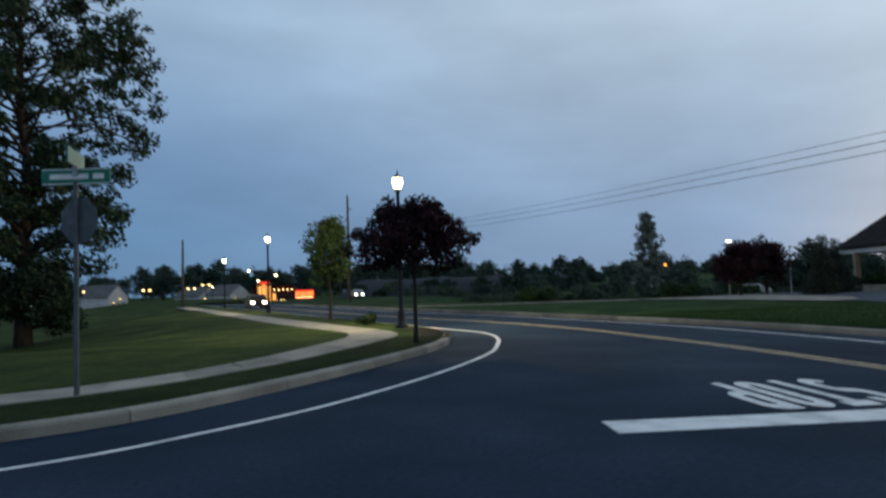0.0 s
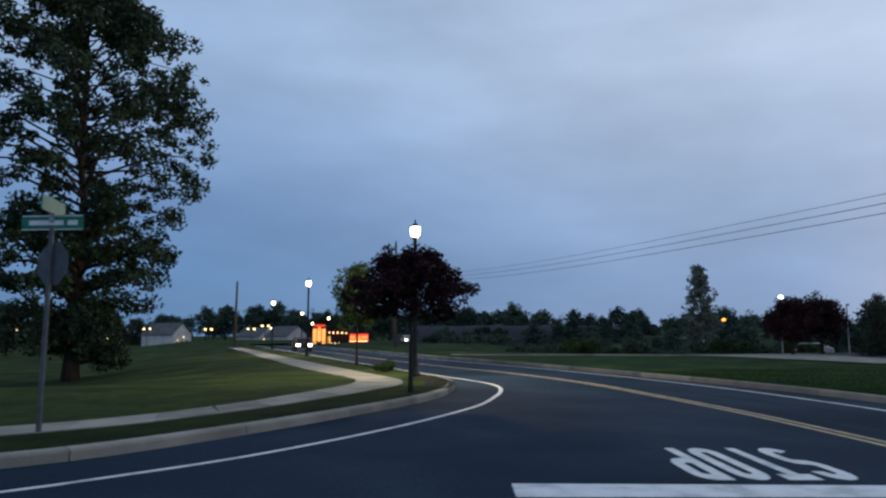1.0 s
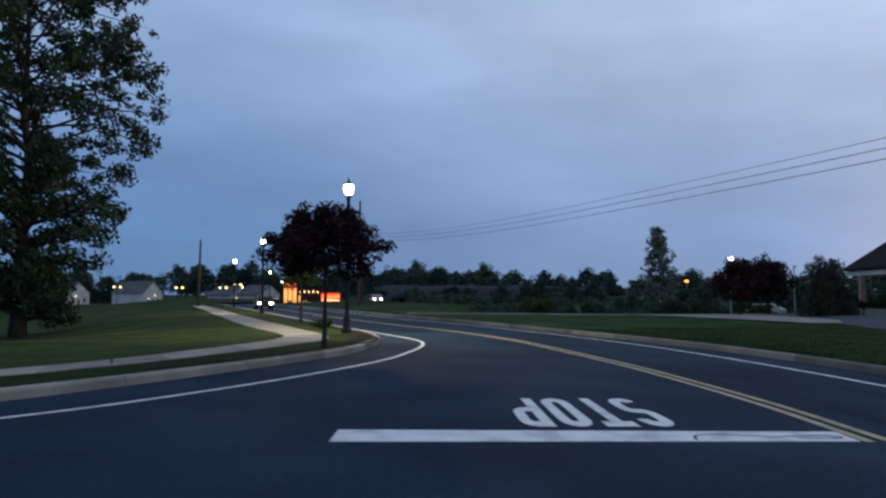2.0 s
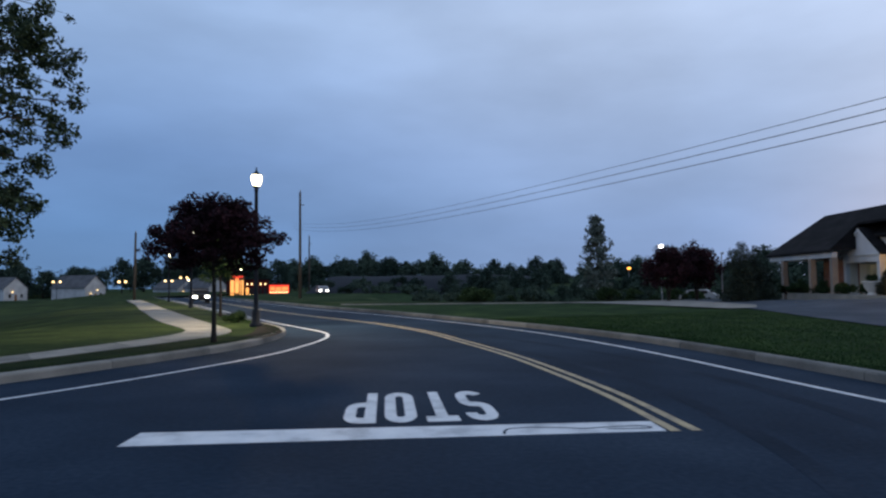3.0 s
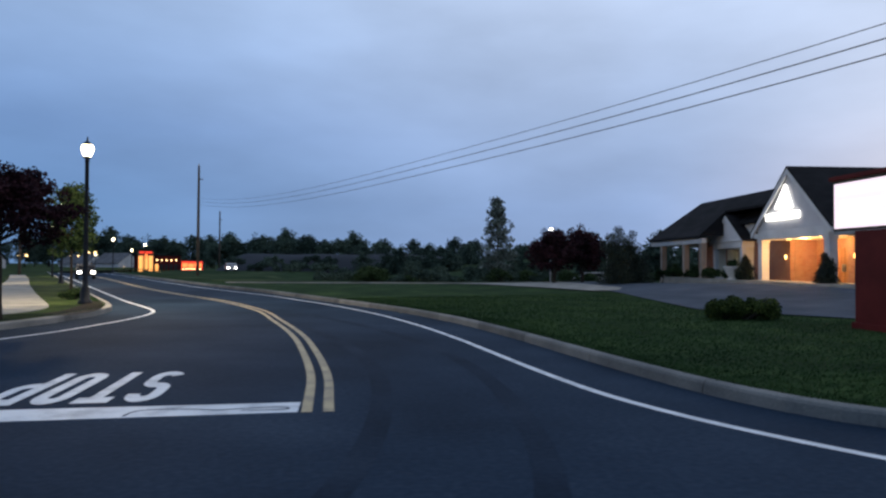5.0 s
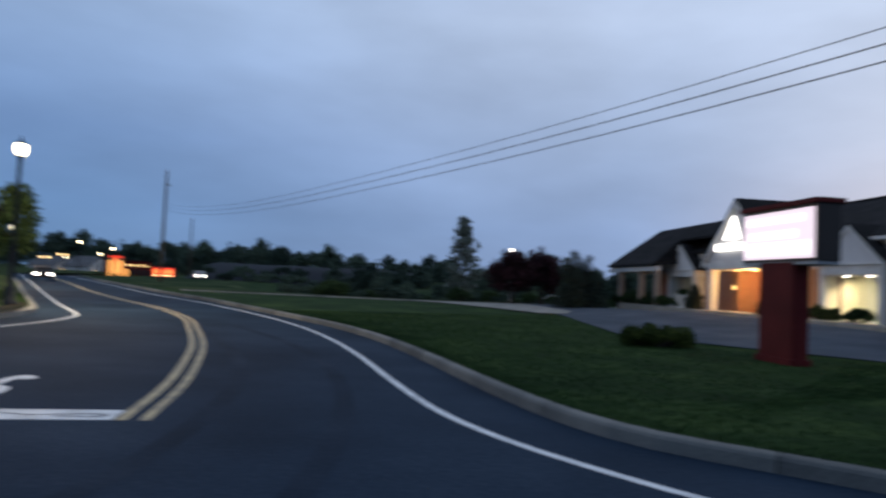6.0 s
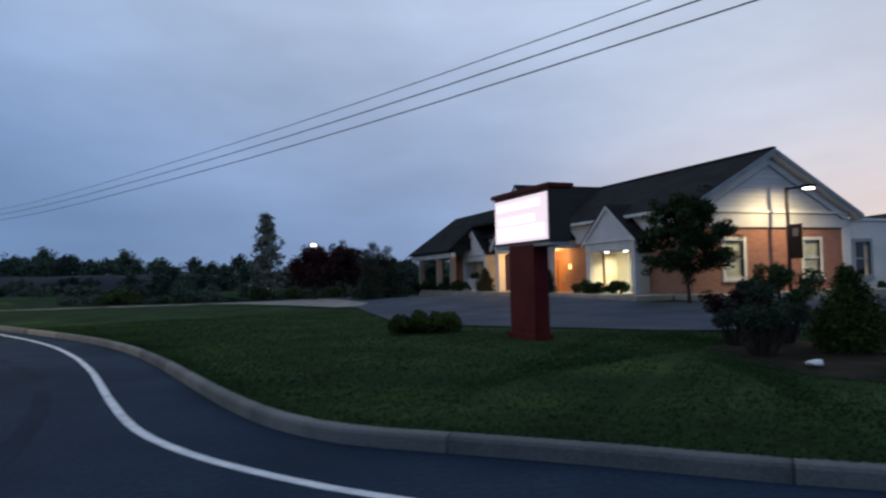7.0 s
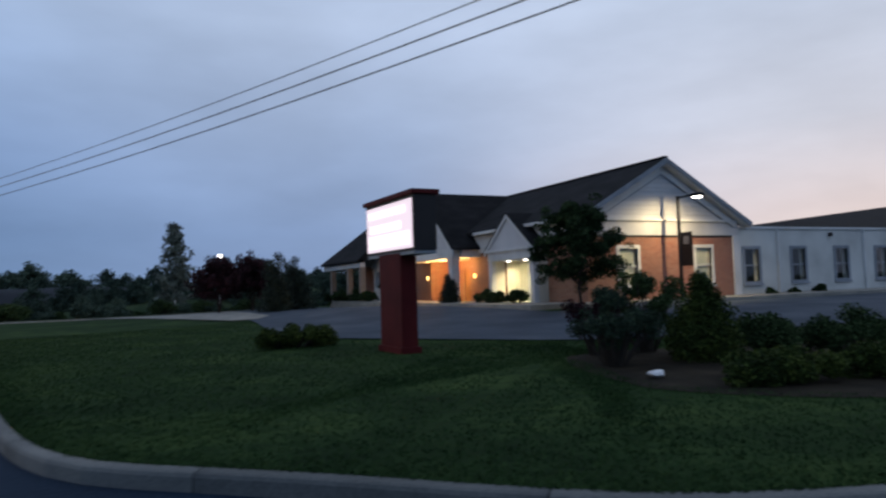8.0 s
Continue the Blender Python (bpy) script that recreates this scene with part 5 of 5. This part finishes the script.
# far roadside shop, its lights and lit sign
shop = thing("roadside_shop", pose(-46.5, 170.6, -1.0, 0, 0, 18) @ Matrix.Scale(1.2, 4), "far roadside shop front glowing orange and red at dusk", "building")
part("body", boxed(-7, 1.6, 0, 9, -0.1, 3.6), maroon, shop)
part("roof", boxed(-7.4, 2.0, -0.4, 9.4, 3.6, 3.9), shingle, shop)
tower = part("tower", boxed(-6.3, -3.4, -0.5, 0, 0, 4.5), door_wood, shop, "orange-lit entrance front")
for k in range(3):
    part("lit_panel", boxed(-6.15 + k * 0.93, -5.42 + k * 0.93, -0.56, -0.51, 0.5 + 0.3 * (k == 1), 3.6), soft_amber, tower)
part("emblem", boxed(-5.1, -4.6, -0.72, -0.58, 3.1, 4.0), red_amber_glow, tower)
part("red_sign", boxed(-6.0, -3.7, -0.7, -0.55, 4.1, 4.5), red_glow, shop, "red lit fascia sign")
for i in range(5):
    part("wall_lamp", boxed(-2.9 + i * 0.9, -2.66 + i * 0.9, -0.3, -0.05, 2.6, 2.95), porch_glow, shop)
    part("shop_window", boxed(-3.1 + i * 0.9, -2.5 + i * 0.9, -0.08, -0.02, 0.6, 2.0), soft_amber if i == 0 else dark_case, shop)
for i in range(3):
    part("ground_light", boxed(-2.4 + i * 0.75, -2.1 + i * 0.75, -0.9, -0.6, 0.35, 0.65), porch_glow, shop)
bsign = thing("led_sign", pose(-46.0, 185.5, -1.4, 0, 0, 14), "dark roadside sign with a red lit text panel", "sign")
part("cabinet", boxed(-3.0, 3.0, -0.3, 0.3, 0.9, 3.9), dark_case, bsign)
for s in (-2.2, 2.2):
    part("leg", boxed(s - 0.15, s + 0.15, -0.15, 0.15, -0.3, 0.9), black_metal, bsign)
part("lit_panel", boxed(-2.6, 2.6, -0.34, -0.305, 1.2, 3.5), red_glow, bsign)
for x0, x1, z0 in ((-2.4, -1.1, 2.0), (-0.9, 0.5, 1.9), (0.7, 2.4, 2.0)):
    part("text_bar", boxed(x0, x1, -0.38, -0.342, z0, z0 + 1.0), red_amber_glow, bsign)
for i in range(7):
    part("text_dash", boxed(-2.4 + i * 0.7, -1.95 + i * 0.7, -0.38, -0.342, 1.35, 1.65), porch_glow, bsign)


def car(m, paint, label, lit):
    root = thing("car", m, label, "car")
    bm = bmesh.new()
    prism(bm, [(-0.85, -2.2, 0.35), (-0.85, 2.2, 0.35), (-0.85, 2.2, 0.85), (-0.85, 1.5, 0.98), (-0.85, 0.9, 1.45), (-0.85, -0.9, 1.5), (-0.85, -1.9, 1.0), (-0.85, -2.2, 0.9)], (1.7, 0, 0))
    bmesh.ops.bevel(bm, geom=bm.edges[:], offset=0.06, segments=2, affect="EDGES")
    part("body", bm, paint, root)
    for x in (-0.78, 0.78):
        for y in (-1.35, 1.35):
            bm = bmesh.new()
            lathe(bm, [(0.2, -0.1), (0.32, -0.1), (0.32, 0.1), (0.2, 0.1)], seg=14)
            bmesh.ops.rotate(bm, verts=bm.verts[:], matrix=Matrix.Rotation(radians(90), 3, "Y"))
            bmesh.ops.translate(bm, verts=bm.verts[:], vec=(x, y, 0.32))
            part("wheel", bm, rubber, root)
    for s in (-1, 1):
        part("side_glass", boxed(min(s * 0.84, s * 0.862), max(s * 0.84, s * 0.862), -1.2, 0.8, 1.02, 1.36), dark_case, root)
        part("headlight", boxed(s * 0.6 - 0.2, s * 0.6 + 0.2, -2.24, -2.19, 0.58, 0.8), white_glow if lit else steel, root)
    part("windscreen", boxed(-0.7, 0.7, -1.62, -1.2, 1.1, 1.3), dark_case, root)
    return root


car(pose(31.0, 76, land(31.0, 76) - 0.1, 0, 0, 62), white_car, "white car parked beyond the plum trees", False)
car(pose(-22.9, 70, 0, 0, 0, 26), dark_case, "dark car with headlights on coming along the road", True)
car(pose(-20.6, 121, land(-20.6, 121), 0, 0, 20), white_car, "pale car with lit headlights beside the far road", True)

# floodlight and orange lamp beyond the field
def area_lamp(m, h, glow, label, r=0.34):
    root = thing("area_lamp", m, label, "street lamp")
    bm = bmesh.new()
    tube(bm, [(0, 0, -0.1), (0, 0, h)], [0.07, 0.045], 7)
    part("pole", bm, steel, root)
    bm = bmesh.new()
    lathe(bm, [(0.3 * r, h - 0.3 * r), (r, h), (r, h + 0.6 * r), (0.3 * r, h + 0.9 * r)], 0, -0.2, 10)
    part("head", bm, glow, root)
    return root


area_lamp(pose(21.55, 55.8, -0.1), 4.7, white_glow, "white floodlight on a pole behind the plum trees", 0.2)
area_lamp(pose(32.7, 116, -1.5), 5.5, orange_glow, "orange lamp on a pole beyond the field")
mp = thing("marker_post", pose(19.5, 73.0, land(19.5, 73.0)), "thin white marker post at the foot of the pale tree", "post")
bm = bmesh.new()
lathe(bm, [(0.09, -0.1), (0.09, 1.5), (0.04, 1.6)], seg=8)
part("shaft", bm, white_paint, mp)
area_lamp(pose(26.2, 55, 0.15), 3.8, steel, "unlit pale lamp pole at the car park edge", 0.14)


# ---------------------------------------------------------------- utility poles and wires
def utility_pole(x, y, h, lean=0.0, arm=True):
    root = thing("utility_pole", pose(x, y, land(x, y), 0, lean, 0), "weathered wooden utility pole", "utility pole", "utility poles")
    bm = bmesh.new()
    tube(bm, [(0, 0, -0.2), (0, 0, h * 0.5), (0, 0, h)], [0.19, 0.16, 0.12], 9)
    part("pole", bm, pole_wood, root, smooth=True)
    if arm:
        part("bracket", boxed(-0.06, 0.5, -0.05, 0.05, h - 1.6, h - 1.5), pole_wood, root)
    bm = bmesh.new()
    lathe(bm, [(0.05, h), (0.07, h + 0.06), (0.07, h + 0.2), (0.03, h + 0.28)], 0, 0, 8)
    part("insulator", bm, steel, root)
    return root


AX, AY, WU, WV = -19.75, 101.08, 0.3882, -0.9216
utility_pole(-14.6, 80.0, 12.8)
utility_pole(-26.6, 137, 11.6)
utility_pole(-36.7, 84, 8.5, 0.6, False)
utility_pole(AX + 182 * WU, AY + 182 * WV, 11.5)
for k in range(3):
    cu = bpy.data.curves.new("power_wire", "CURVE")
    cu.dimensions, cu.bevel_depth, cu.bevel_resolution = "3D", 0.013 if k < 2 else 0.010, 1
    sp = cu.splines.new("POLY")
    sp.points.add(60)
    for i, p in enumerate(sp.points):
        s = 182 * i / 60
        drop = 10.306 - 0.10638 * s + 0.0006 * s * s - 0.12 * ease(75, 98, s)
        gap = (0.0, 1.0, 1.95)[k] * max(0.2, 0.47 - 0.0018 * s)
        p.co = (AX - 0.92 + WU * s, AY - 0.39 + WV * s, drop + gap, 1)
    cu.materials.append(wire_black)
    tagged(new("power_wire", cu), "thin black overhead wire sagging between poles", "wire", "overhead wires")

# ---------------------------------------------------------------- grass blades on the nearest lawns
bed_ring = smooth_line([(20.7, 5.1), (21.0, 6.5), (21.7, 8.1), (23.1, 9.2), (36, 6), (36, 1.6), (24.1, 2.4), (22.1, 3.3), (20.7, 5.1)], 1.0)


def grass_fringe(name, line, count, h, label, seed, spread=0.5, power=2, wide=0.008):
    """Blades of grass leaning out of the lawn along a kerb; line runs along the back of the kerb, the lawn to its left."""
    g = np.random.default_rng(seed)
    k = g.integers(0, len(line) - 1, count)
    f = g.random((count, 1))
    d = line[k + 1] - line[k]
    nrm = np.stack([-d[:, 1], d[:, 0]], 1) / np.linalg.norm(d, axis=1, keepdims=True)
    p = line[k] + f * d + nrm * (g.random((count, 1)) ** power * spread - 0.02)
    p = np.array([q for q in p if not (inside(*q, bed_ring) or inside(*q, lot_poly))])
    count = len(p)
    base = np.concatenate([p, np.array([[land(*q) - 0.01] for q in p])], 1)
    a = g.uniform(0, 2 * math.pi, count)
    w = np.stack([np.cos(a), np.sin(a), np.zeros(count)], 1) * wide
    tip = base + np.stack([g.normal(0, 0.5, count), g.normal(0, 0.5, count), np.ones(count)], 1) * (h * g.uniform(0.4, 1.3, (count, 1)))
    me = bpy.data.meshes.new(name)
    me.vertices.add(count * 3)
    me.vertices.foreach_set("co", np.stack([base - w, base + w, tip], 1).reshape(-1))
    me.loops.add(count * 3)
    me.loops.foreach_set("vertex_index", np.arange(count * 3, dtype=np.int32))
    me.polygons.add(count)
    me.polygons.foreach_set("loop_start", np.arange(0, count * 3, 3, dtype=np.int32))
    me.update(calc_edges=True)
    me.materials.append(blades)
    return tagged(new(name, me), label, "grass", kind="stuff")


near_r = side(kr, -K - 0.02)[::-1]
near_r = near_r[(near_r[:, 0] > 6) & (near_r[:, 0] < 26)]
near_l = side(kl, KL + 0.02)
near_l = near_l[(near_l[:, 0] > -14) & (near_l[:, 1] < 34)]
grass_fringe("grass_fringe_right", near_r, 22000, 0.032, "ragged edge of grass along the kerb", 1)
grass_fringe("grass_fringe_left", near_l, 22000, 0.035, "ragged edge of grass along the kerb", 2)

grass_fringe("grass_tufts", near_r, 150000, 0.045, "uneven mown grass of the corner lawn", 3, 15, 1.5, 0.014)

# daylight and lamplight pass through the panes
for ob in bpy.data.objects:
    if ob.name.split(".")[0] in ("pane", "side_light"):
        ob.visible_shadow = False
bush(pose(-4.3, 26.4, 0.15), "small green shrub beside the lamp post", blob_set(rng, 10, 0.4, 0.35, 0.55, 0.2), 2500, 0.035, green_leaf, 60)
for k in range(26):
    x, y = rt.uniform(-22, 26), rt.uniform(118, 134)
    bush(pose(x, y, land(x, y) + max(0.0, 0.25 * (y - 126))), "wild shrub on the embankment slope", blob_set(rt, 10, 1.6, 1.2, 1.7, 0.6), 700, 0.2, hazed_leaf, 300 + k, "wild shrubs of the embankment", name="wild_shrub")
